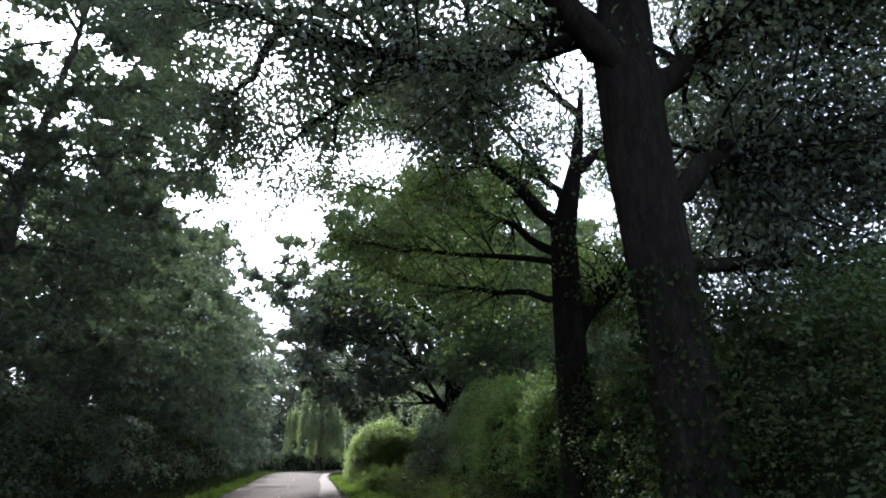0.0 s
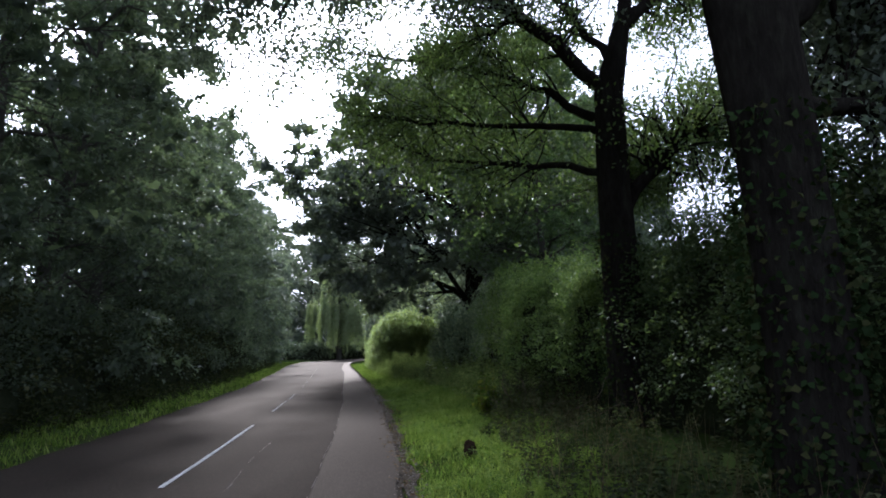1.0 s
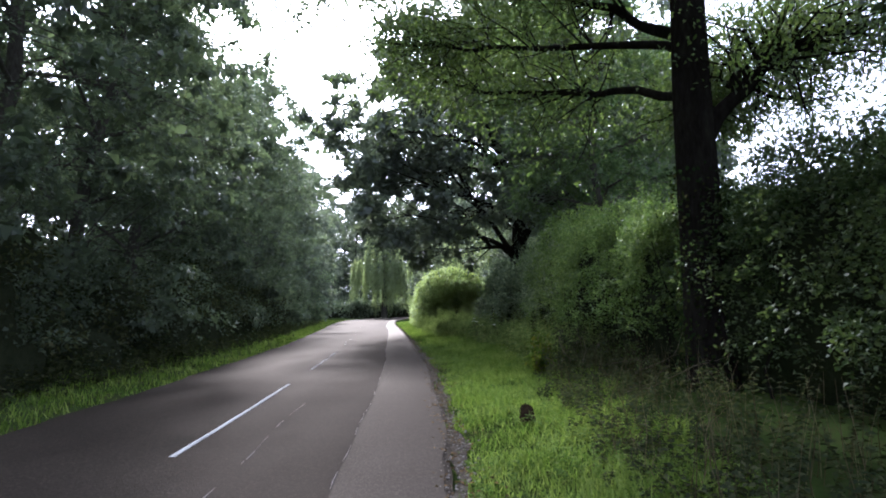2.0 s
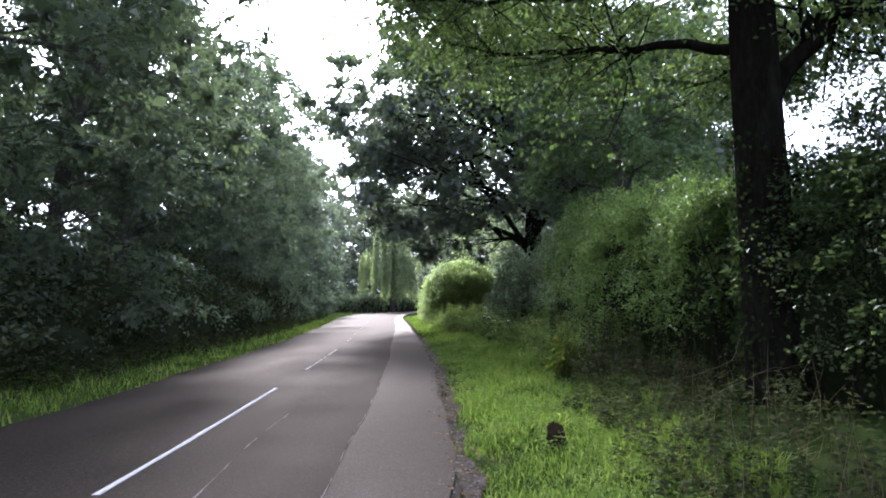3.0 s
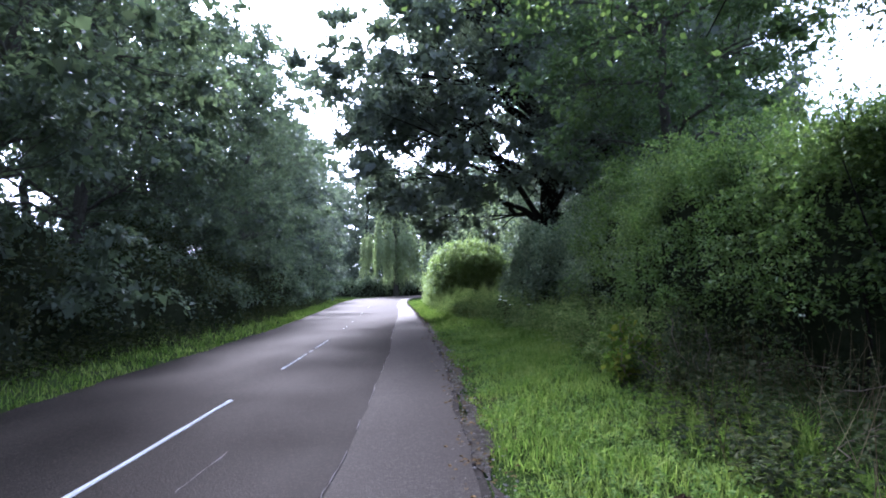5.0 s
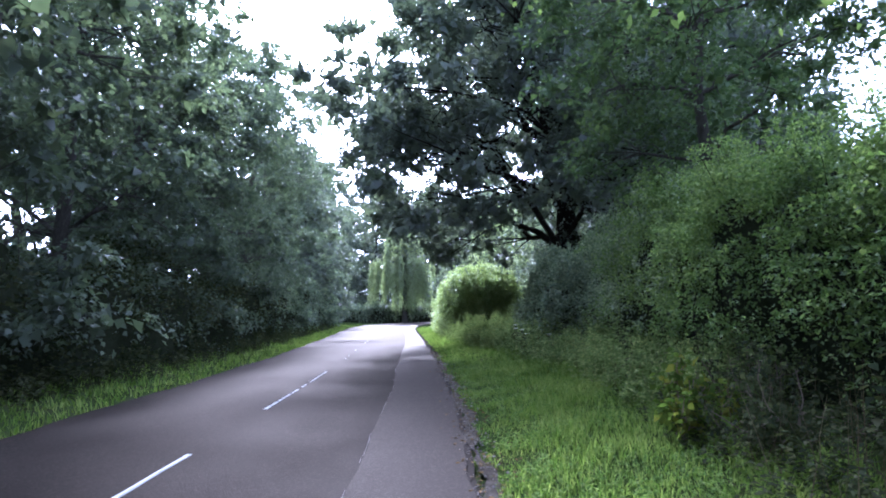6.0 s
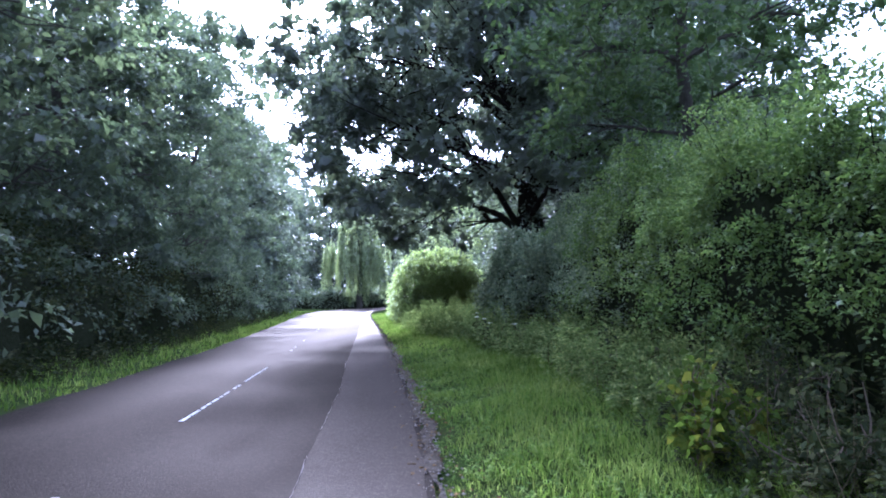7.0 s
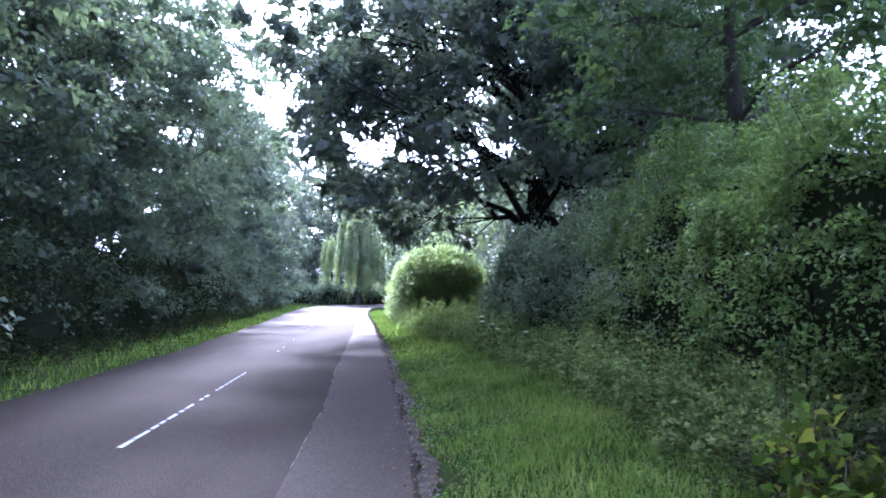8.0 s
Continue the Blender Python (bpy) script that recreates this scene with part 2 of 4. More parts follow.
def clumps(rng, centres, radii, per, leaf, flat=0.7, droop=0.3, inner=10):
    """Leafy boughs: each one a dense, uneven dome of leaves that face outwards and up, with larger filler cards inside
    that block light.
    """
    m = len(centres)
    n = m * per
    radii = np.asarray(radii, float) * np.ones(m)
    d = unit(rng.normal(0, 1, (n, 3)))
    low = (d[:, 2] < -0.15) & (rng.uniform(0, 1, n) < 0.6)
    d[low, 2] *= -1
    which = np.repeat(np.arange(m), per)
    phase = rng.uniform(0, 6.3, (m, 2))[which]
    uneven = 1 + 0.22 * np.sin(d[:, 0] * 4 + phase[:, 0]) + 0.18 * np.sin(d[:, 1] * 5 + d[:, 2] * 4 + phase[:, 1])
    off = d * (radii[which] * uneven * rng.uniform(0.35, 1.0, n) ** 0.45)[:, None]
    off[:, 2] = off[:, 2] * flat - droop * (off[:, 0] ** 2 + off[:, 1] ** 2) / np.maximum(radii[which], 1e-3) * 0.5
    way = unit(d * np.array((1, 1, 0.5)) + rng.normal(0, 0.4, (n, 3)))
    way[:, 2] -= droop
    out = [leaf_cards(rng, centres[which] + off, way, leaf, leaf * 0.66, 0.62, unit(d * 0.7 + np.array((0, 0, 0.6))))]
    # Oversized cards added inside each bough to keep it dark and opaque.
    if inner:
        k = m * inner * 2
        who = np.repeat(np.arange(m), inner * 2)
        off = unit(rng.normal(0, 1, (k, 3))) * (radii[who] * rng.uniform(0.0, 0.55, k))[:, None] * np.array((1, 1, flat))
        out.append(leaf_cards(rng, centres[who] + off, rng.normal(0, 1, (k, 3)), 0.38 * float(radii.mean()), 0.3 * float(radii.mean()), 0.3))
    return join(out)


def tube(points, radii, sides=8, rough=0.0, rng=None):
    """A tapered, slightly uneven limb along a line of points."""
    pts = np.asarray(points, dtype=float)
    n = len(pts)
    tang = unit(np.gradient(pts, axis=0))
    ref = np.array((0.31, 0.87, 0.2))
    a = unit(np.cross(tang, ref))
    b = np.cross(tang, a)
    ang = np.linspace(0, 2 * math.pi, sides, endpoint=False)
    ring = a[:, None] * np.cos(ang)[None, :, None] + b[:, None] * np.sin(ang)[None, :, None]
    rad = np.asarray(radii, dtype=float)[:, None] * np.ones((1, sides))
    if rough and rng is not None:
        rad = rad * (1 + rng.uniform(-rough, rough, (1, sides)) + rng.uniform(-rough, rough, (n, sides)) * 0.5)
    v = (pts[:, None] + ring * rad[..., None]).reshape(-1, 3)
    q = []
    for i in range(n - 1):
        for j in range(sides):
            k = (j + 1) % sides
            q.append((i * sides + j, i * sides + k, (i + 1) * sides + k, (i + 1) * sides + j))
    return v, np.array(q, dtype=np.int32)


def join(pieces):
    vs, qs, off = [], [], 0
    for v, q in pieces:
        vs.append(v)
        qs.append(q + off)
        off += len(v)
    return np.concatenate(vs), np.concatenate(qs)


def bend(rng, a, b, n=6, wobble=0.08, sag=0.0):
    """A line from a to b that wanders a little."""
    a, b = np.asarray(a, float), np.asarray(b, float)
    s = np.linspace(0, 1, n)[:, None]
    p = a + (b - a) * s
    ln = np.linalg.norm(b - a)
    p[1:-1] += rng.normal(0, wobble * ln / n * 2, (n - 2, 3))
    p[:, 2] += sag * ln * np.sin(s[:, 0] * math.pi)
    return p


def limb_with_twigs(rng, path, r0, r1, twigs, reach, droop=0.1, sides=7):
    """A limb and its twigs; gives the pieces and the places where leaf tufts sit."""
    path = np.asarray(path, float)
    pieces = [tube(path, np.linspace(r0, r1, len(path)), sides, 0.1, rng)]
    tips = [path[-1]]
    for _ in range(twigs):
        f = rng.uniform(0.25, 1.0) * (len(path) - 1)
        i = min(int(f), len(path) - 2)
        p = path[i] + (path[i + 1] - path[i]) * (f - i)
        along = unit(path[i + 1] - path[i])
        d = unit(along * 0.7 + rng.normal(0, 0.6, 3) + np.array((0, 0, 0.12 - droop)))
        ln = reach * rng.uniform(0.4, 1.0)
        line = bend(rng, p, p + d * ln, 4, 0.12, 0.06)
        rr = max(0.006, (r0 + (r1 - r0) * f / len(path)) * 0.3)
        pieces.append(tube(line, np.linspace(rr, 0.005, 4), 4))
        tips.extend([line[2], line[3], (line[1] + line[2]) / 2])
        for _ in range(2):
            k = rng.integers(1, 3)
            e = line[k] + unit(d + rng.normal(0, 0.7, 3)) * ln * 0.45
            pieces.append(tube(np.array([line[k], (line[k] + e) / 2 + rng.normal(0, 0.03, 3), e]), (rr * 0.5, rr * 0.35, 0.004), 3))
            tips.extend([(line[k] + e) / 2, e])
    return pieces, tips


def thing(name, label, category, at=(0, 0, 0), group="", kind=""):
    e = new(name)
    e.empty_display_size = 0.3
    e.location = at
    return tagged(e, label, category, group, kind)


def crowned_tree(name, label, x, y, height, trunk_r, crown_r, crown_base, leaf_mat, bark, seed, lumps=14, boughs=9, bough_r=0.9, per=120,
                 leaf=0.13, lean=(0, 0), group="", squash=0.6, low=0.0, droop=0.3, inner=10):
    """A broadleaved tree: trunk, limbs to each mass of the crown, and the leafy boughs of which each mass is made."""
    rng = np.random.default_rng(seed)
    root = thing(name, label, "tree", (x, y, 0), group)
    top = np.array((lean[0], lean[1], height * 0.86))
    line = bend(rng, (0, 0, -0.2), top, 8, 0.05)
    line[0] = (0, 0, -0.2)
    r = trunk_r * np.array((1.5, 1.05, 0.95, 0.82, 0.66, 0.5, 0.32, 0.1))
    me = mesh_from("trunk", *tube(line, r, 10, 0.08, rng), bark)
    part("trunk", smooth(me), root)
    centres = []
    for k in range(lumps):
        h = crown_base + (height - crown_base) * (k + 0.5) / lumps
        f = (h - crown_base) / (height - crown_base)
        wide = crown_r * (low + (1 - low) * math.sin(math.pi * (0.16 + 0.78 * f)) ** 0.8)
        wide *= min(1.0, 0.45 + 2.2 * (1 - f))
        a = k * 2.4 + rng.uniform(-0.5, 0.5)
        size = crown_r * rng.uniform(0.3, 0.48)
        d = max(0.0, wide - size * 0.7) * rng.uniform(0.7, 1.1)
        c = np.array((math.cos(a) * d, math.sin(a) * d, h)) + top * np.array((1, 1, 0)) * f
        i = int(np.argmin(np.abs(line[:, 2] - (h - d * 0.3))))
        limb = bend(rng, line[i], c, 6, 0.12, 0.08)
        rr = trunk_r * 0.32
        pieces = [tube(limb, np.linspace(rr, 0.02, 6), 6, 0.1, rng)]
        way = unit(rng.normal(0, 1, (boughs, 3)))
        q = c + way * (size * rng.uniform(0.55, 1.0, boughs))[:, None] * np.array((1, 1, 0.75))
        centres.append(q)
        for t in q:
            pieces.append(tube(bend(rng, limb[rng.integers(2, 5)], t, 4, 0.1), np.linspace(rr * 0.25, 0.008, 4), 4))
        part("limb", smooth(mesh_from("limb", *join(pieces), bark)), root)
    centres = np.concatenate(centres)
    centres = centres[centres[:, 2] > 0.4]
    radii = bough_r * rng.uniform(0.6, 1.25, len(centres))
    part("crown", mesh_from("crown", *clumps(rng, centres, radii, per, leaf, squash, droop, inner), leaf_mat), root)
    return root


# ---- road, ground ----
RY = (-40, -10, 0, 7.5, 10, 15, 20, 25, 30, 36, 43, 50, 60, 68, 74, 80, 86, 92, 98)
RX = (5.2, 1.4, 0.15, -0.85, -1.06, -1.75, -2.5, -3.35, -4.25, -5.4, -6.7, -8.1, -9.9, -11.0, -11.2, -10.2, -7.6, -3.0, 4.0)
LX = (-0.4, -4.2, -5.4, -6.2, -6.55, -7.2, -7.9, -8.65, -9.45, -10.6, -11.95, -13.4, -15.5, -16.9, -17.5, -17.2, -15.6, -12.2, -6.0)
CX = (2.6, -1.4, -2.65, -3.6, -3.88, -4.56, -5.28, -6.05, -6.95, -8.05, -9.35, -10.7, -12.7, -13.95, -14.35, -13.7, -11.6, -7.6, -1.0)
PY = (-40, -10, 0, 7.5, 10, 15, 20, 25, 30, 37, 44, 50, 60, 68, 74, 80, 86, 92, 98)
PX = (4.0, 0.3, -0.85, -1.82, -2.14, -2.83, -3.57, -4.45, -5.3, -6.45, -7.7, -8.9, -10.5, -11.7, -12.0, -11.1, -8.7, -4.2, 2.8)


def smooth_interp(ys, xs):
    """A smooth line through the road's places."""
    yy = np.linspace(-40, 98, 700)
    xx = np.interp(yy, ys, xs)
    ker = np.hanning(25)
    ker /= ker.sum()
    xx = np.convolve(np.pad(xx, 12, mode="reflect", reflect_type="odd"), ker, "valid")
    return lambda y: np.interp(y, yy, xx)


right_edge, left_edge = smooth_interp(RY, RX), smooth_interp(RY, LX)
middle, patch_edge = smooth_interp(RY, CX), smooth_interp(PY, PX)


def fray(y, seed, amount):
    return amount * (np.sin(y * 0.9 + seed) * 0.5 + np.sin(y * 2.3 + seed * 2.3) * 0.35 + np.sin(y * 5.9 + seed * 5.1) * 0.2)


def strip(name, mat, left, right, z, y0, y1, step, across, camber=0.0):
    """A sheet between two lines across the way."""
    ys = np.arange(y0, y1, step)
    f = np.linspace(0, 1, across)
    lx, rx = left(ys), right(ys)
    x = lx[:, None] + (rx - lx)[:, None] * f[None]
    zz = z + camber * np.sin(f * math.pi)[None] + 0 * x
    v = np.stack([x, ys[:, None] + 0 * x, zz], -1).reshape(-1, 3)
    i = np.arange((len(ys) - 1) * (across - 1))
    a = (i // (across - 1)) * across + i % (across - 1)
    q = np.stack([a, a + 1, a + across + 1, a + across], -1)
    return smooth(mesh_from(name, v, q, mat))


def ground_height(x, y):
    """Flat under the road, verges a little higher, banks towards the hedges."""
    r = x - right_edge(np.clip(y, -40, 98))
    l = left_edge(np.clip(y, -40, 98)) - x
    d = np.maximum(r, l)
    up = np.clip(d + 0.05, 0, 1.2) * 0.05 + np.clip((d - 1.2) / 3.0, 0, 1) * 0.22
    up = up + np.where(d > 0.1, 0.025 * np.sin(x * 2.1 + y * 1.3) + 0.02 * np.sin(x * 4.7 - y * 3.9), 0)
    return np.where((y < 100) & (d < 80), up, 0.2) - 0.05


gx = np.concatenate([np.array((-3000, -1200, -400, -150, -70)), np.arange(-40, 24, 0.6), np.array((30, 60, 150, 400, 1200, 3000))])
gy = np.concatenate([np.array((-3000, -800, -200, -60)), np.arange(-30, 100, 0.85), np.array((110, 140, 220, 500, 1200, 3000))])
GX, GY = np.meshgrid(gx, gy)
gv = np.stack([GX, GY, ground_height(GX, GY)], -1).reshape(-1, 3)
gi = np.arange((len(gy) - 1) * (len(gx) - 1))
ga = (gi // (len(gx) - 1)) * len(gx) + gi % (len(gx) - 1)
ground = new("ground", smooth(mesh_from("ground", gv, np.stack([ga, ga + 1, ga + len(gx) + 1, ga + len(gx)], -1), M_SOIL)))
tagged(ground, "grassy verge ground with bare soil between road and trees", "ground", kind="structure")

road = new("road", strip("road", M_ROAD, lambda y: left_edge(y) + fray(y, 1, 0.07), lambda y: right_edge(y) + fray(y, 4, 0.05), 0.0, -38, 97, 0.2, 9, 0.03))
tagged(road, "worn dark grey asphalt lane with damp polished patches", "road", kind="structure")
patch = new("road_patch", strip("road_patch", M_PATCH, lambda y: patch_edge(y) + fray(y, 2, 0.025), lambda y: right_edge(y) - 0.07 + fray(y, 4, 0.05), 0.023, -38, 97, 0.2, 4, 0.0))
tagged(patch, "paler resurfaced asphalt strip along the road edge", "road", kind="structure")
grit = new("road_edge_grit", strip("road_edge_grit", M_GRIT, lambda y: right_edge(y) - 0.02 + fray(y * 2.3, 9, 0.07), lambda y: right_edge(y) + 0.11 + fray(y * 1.7, 6, 0.1), 0.012, -10, 60, 0.15, 3, 0.004))
tagged(grit, "strip of grit and dead leaves along the asphalt edge", "ground", kind="structure")


def dash(y0, y1, gaps, seed):
    """One worn centre-line mark; gaps: share of the paint worn away."""
    rng = np.random.default_rng(seed)
    slim = 0.064 if gaps < 0.1 else 0.048
    pieces, wide = [], (0.03, 0.03)
    y = y0
    while y < y1 - 0.02:
        e = min(y1, y + (rng.uniform(0.25, 0.8) if gaps < 0.1 else rng.uniform(0.1, 0.4)))
        if rng.uniform() > gaps or e > y1 - 0.3:
            w = (wide[0], wide[1], rng.uniform(0.3, 0.5) * slim, rng.uniform(0.3, 0.5) * slim)
            wide = (w[3], w[2])
            top = [(float(middle(a)) + s * k, a, 0.035) for a, s, k in ((y, -1, w[0]), (y, 1, w[1]), (e, 1, w[2]), (e, -1, w[3]))]
            low = [(px, py, 0.028) for px, py, _ in top]
            pieces.append((np.array(top + low), np.array([(0, 1, 2, 3), (1, 5, 6, 2), (3, 7, 4, 0)])))
        y = e + (rng.uniform(0.03, 0.12) if gaps > 0.1 else 0.0)
    me = mesh_from("centre_line_mark", *join(pieces), M_PAINT)
    ob = new("centre_line_mark", me)
    tagged(ob, "worn white painted dash on the middle of the road", "road marking", "centre line marks", "structure")


for k, (a, b, g) in enumerate(((0.3, 6.0, 0.05), (9.0, 15.0, 0.0), (17.9, 23.6, 0.3), (26.6, 31.9, 0.88), (36.2, 39.0, 0.7), (45, 51, 0.75))):
    dash(a, b, g, 40 + k)


def seam(name, label, line, y0, y1, wide, seed, share):
    """A thin pale crack or joint in the asphalt, broken here and there."""
    rng = np.random.default_rng(seed)
    pieces, y = [], y0
    while y < y1:
        e = min(y1, y + rng.uniform(0.15, 0.6))
        if rng.uniform() < share:
            w0, w1 = rng.uniform(0.3, 1.0, 2) * wide
            m = (y + e) / 2
            j = rng.normal(0, 0.006)
            for a, z, u0, u1, s0, s1 in ((y, m, w0 * 0.3, w0, 0, j), (m, e, w0, w1 * 0.3, j, 0)):
                xa, xb = float(line(a)) + s0, float(line(z)) + s1
                f = (xa - float(left_edge(a))) / (float(right_edge(a)) - float(left_edge(a)))
                up = max(0.023, 0.03 * math.sin(f * math.pi)) + 0.005
                pieces.append((np.array([(xa - u0, a, up), (xa + u0, a, up), (xb + u1, z, up), (xb - u1, z, up)]), np.array([(0, 1, 2, 3)])))
        y = e
    ob = new(name, mesh_from(name, *join(pieces), M_SEAM))
    return tagged(ob, label, "road", kind="structure")


seam("road_joint", "pale gritty joint along the resurfaced strip", lambda y: patch_edge(y) + fray(y, 2, 0.025) - 0.01, 1.0, 30.0, 0.007, 61, 0.55)
seam("road_crack", "thin pale crack in the asphalt", lambda y: np.interp(y, (7.0, 9.0, 10.8, 13.0), (-2.72, -2.98, -3.3, -3.55)), 7.0, 13.0, 0.009, 62, 0.7)

# ---- the two roadside oaks ----
def oak(name, label, at, trunk_line, trunk_radii, limbs, leaf_mat, seed, leaf=0.09, per=25, tuft_r=0.5, ivy=0):
    """An oak with its limbs given one by one: (points, thick, thin, twigs, reach)."""
    rng = np.random.default_rng(seed)
    root = thing(name, label, "tree", at)
    o = np.array(at)
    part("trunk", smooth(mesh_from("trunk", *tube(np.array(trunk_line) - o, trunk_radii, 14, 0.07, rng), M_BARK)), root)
    tips = []
    for pts, r0, r1, twigs, reach in limbs:
        fine = []
        pts = np.array(pts, float) - o
        for i in range(len(pts) - 1):
            fine.extend(bend(rng, pts[i], pts[i + 1], 4, 0.07)[:-1])
        fine.append(pts[-1])
        pieces, t = limb_with_twigs(rng, fine, r0, r1, twigs, reach)
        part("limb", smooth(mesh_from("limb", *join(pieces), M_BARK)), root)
        tips.extend(t)
    tips = np.array(tips)
    tips = tips + rng.normal(0, 0.1, tips.shape)
    v, q = spray(rng, tips, per, tuft_r, 0.65, leaf, leaf * 0.6, 0.3)
    part("crown", mesh_from("crown", v, q, leaf_mat), root)
    if ivy:
        line = np.array(trunk_line) - o
        zz = 3.4 * rng.uniform(0, 1, ivy) ** 1.6
        a = rng.uniform(0, 2 * math.pi, ivy)
        rad = np.interp(zz, line[:, 2], trunk_radii) + rng.uniform(0.0, 0.1, ivy)
        cen = np.stack([np.interp(zz, line[:, 2], line[:, k]) for k in range(2)] + [zz], -1)
        out = np.stack([np.cos(a), np.sin(a), 0 * a], -1)
        way = out * 0.4 + rng.normal(0, 0.5, (ivy, 3)) - np.array((0, 0, 0.5))
        v, q = leaf_cards(rng, cen + out * rad[:, None], way, 0.075, 0.065, 0.2)
        part("ivy", mesh_from("ivy", v, q, L_IVY), root, "dark ivy leaves clinging to the bark")
    return root


oak("oak_tree", "large oak with a thick leaning trunk and limbs over the road", (2.4, 6.5, 0.0),
    [(2.45, 6.5, -0.2), (2.42, 6.5, 0.5), (2.38, 6.5, 1.5), (2.28, 6.5, 3.0), (2.12, 6.5, 4.6), (2.05, 6.5, 6.0), (2.2, 6.6, 7.5), (2.3, 6.7, 9.5)],
    (0.52, 0.4, 0.35, 0.34, 0.36, 0.36, 0.24, 0.1),
    [([(2.06, 6.5, 5.8), (1.6, 6.6, 6.25), (0.5, 6.8, 6.0), (-1.1, 7.2, 6.5), (-2.4, 7.8, 7.4), (-3.8, 8.3, 8.2)], 0.15, 0.025, 70, 1.6),
     ([(2.05, 6.5, 5.8), (1.2, 6.9, 7.4), (-0.2, 7.6, 8.8), (-2.4, 8.6, 10.0)], 0.17, 0.03, 56, 2.2),
     ([(2.15, 6.5, 5.2), (3.1, 6.9, 6.4), (4.3, 7.4, 7.6), (5.6, 8.2, 8.6)], 0.2, 0.03, 130, 2.1),
     ([(2.2, 6.6, 4.2), (3.3, 6.9, 4.9), (4.9, 7.4, 5.2), (6.4, 8.0, 5.5)], 0.16, 0.03, 125, 2.0),
     ([(2.3, 6.5, 3.4), (3.4, 7.2, 3.7), (4.8, 8.0, 3.9), (6.2, 8.8, 3.8)], 0.12, 0.02, 44, 1.9),
     ([(2.1, 6.6, 6.2), (1.5, 8.0, 7.6), (0.6, 9.8, 8.6), (-0.6, 11.6, 9.2)], 0.15, 0.02, 46, 2.1),
     ([(3.1, 6.9, 6.4), (4.6, 6.6, 6.8), (6.4, 6.4, 7.0)], 0.1, 0.02, 105, 1.9),
     ([(3.1, 6.9, 6.4), (4.2, 8.6, 6.4), (5.2, 10.2, 6.3)], 0.08, 0.015, 60, 1.6),
     ([(3.3, 6.9, 4.9), (4.3, 8.4, 5.1), (5.3, 9.8, 5.2)], 0.07, 0.015, 50, 1.5),
     ([(2.3, 6.7, 8.0), (3.4, 8.0, 9.4), (4.2, 9.5, 10.6)], 0.12, 0.02, 80, 2.2),
     ([(-0.6, 7.07, 6.33), (-1.4, 8.6, 6.6), (-2.6, 10.4, 6.9), (-3.6, 12.0, 7.0)], 0.08, 0.015, 40, 1.7),
     ([(-2.2, 7.7, 7.25), (-3.4, 9.4, 7.2), (-4.3, 11.2, 7.4), (-5.0, 12.6, 7.2)], 0.06, 0.012, 44, 1.9),
     ([(0.5, 6.8, 6.0), (0.4, 8.2, 6.4), (-0.2, 9.6, 6.9)], 0.07, 0.015, 34, 1.6),
     ([(1.2, 6.9, 7.4), (-0.8, 8.4, 8.2), (-3.4, 10.2, 9.4), (-5.4, 11.8, 10.2)], 0.1, 0.015, 46, 2.2),
     ([(2.1, 6.4, 5.6), (0.4, 5.4, 7.2), (-1.8, 4.6, 8.6), (-3.8, 4.4, 9.4)], 0.17, 0.03, 40, 2.2)],
    L_OAK_DARK, 11, per=22, ivy=2600)

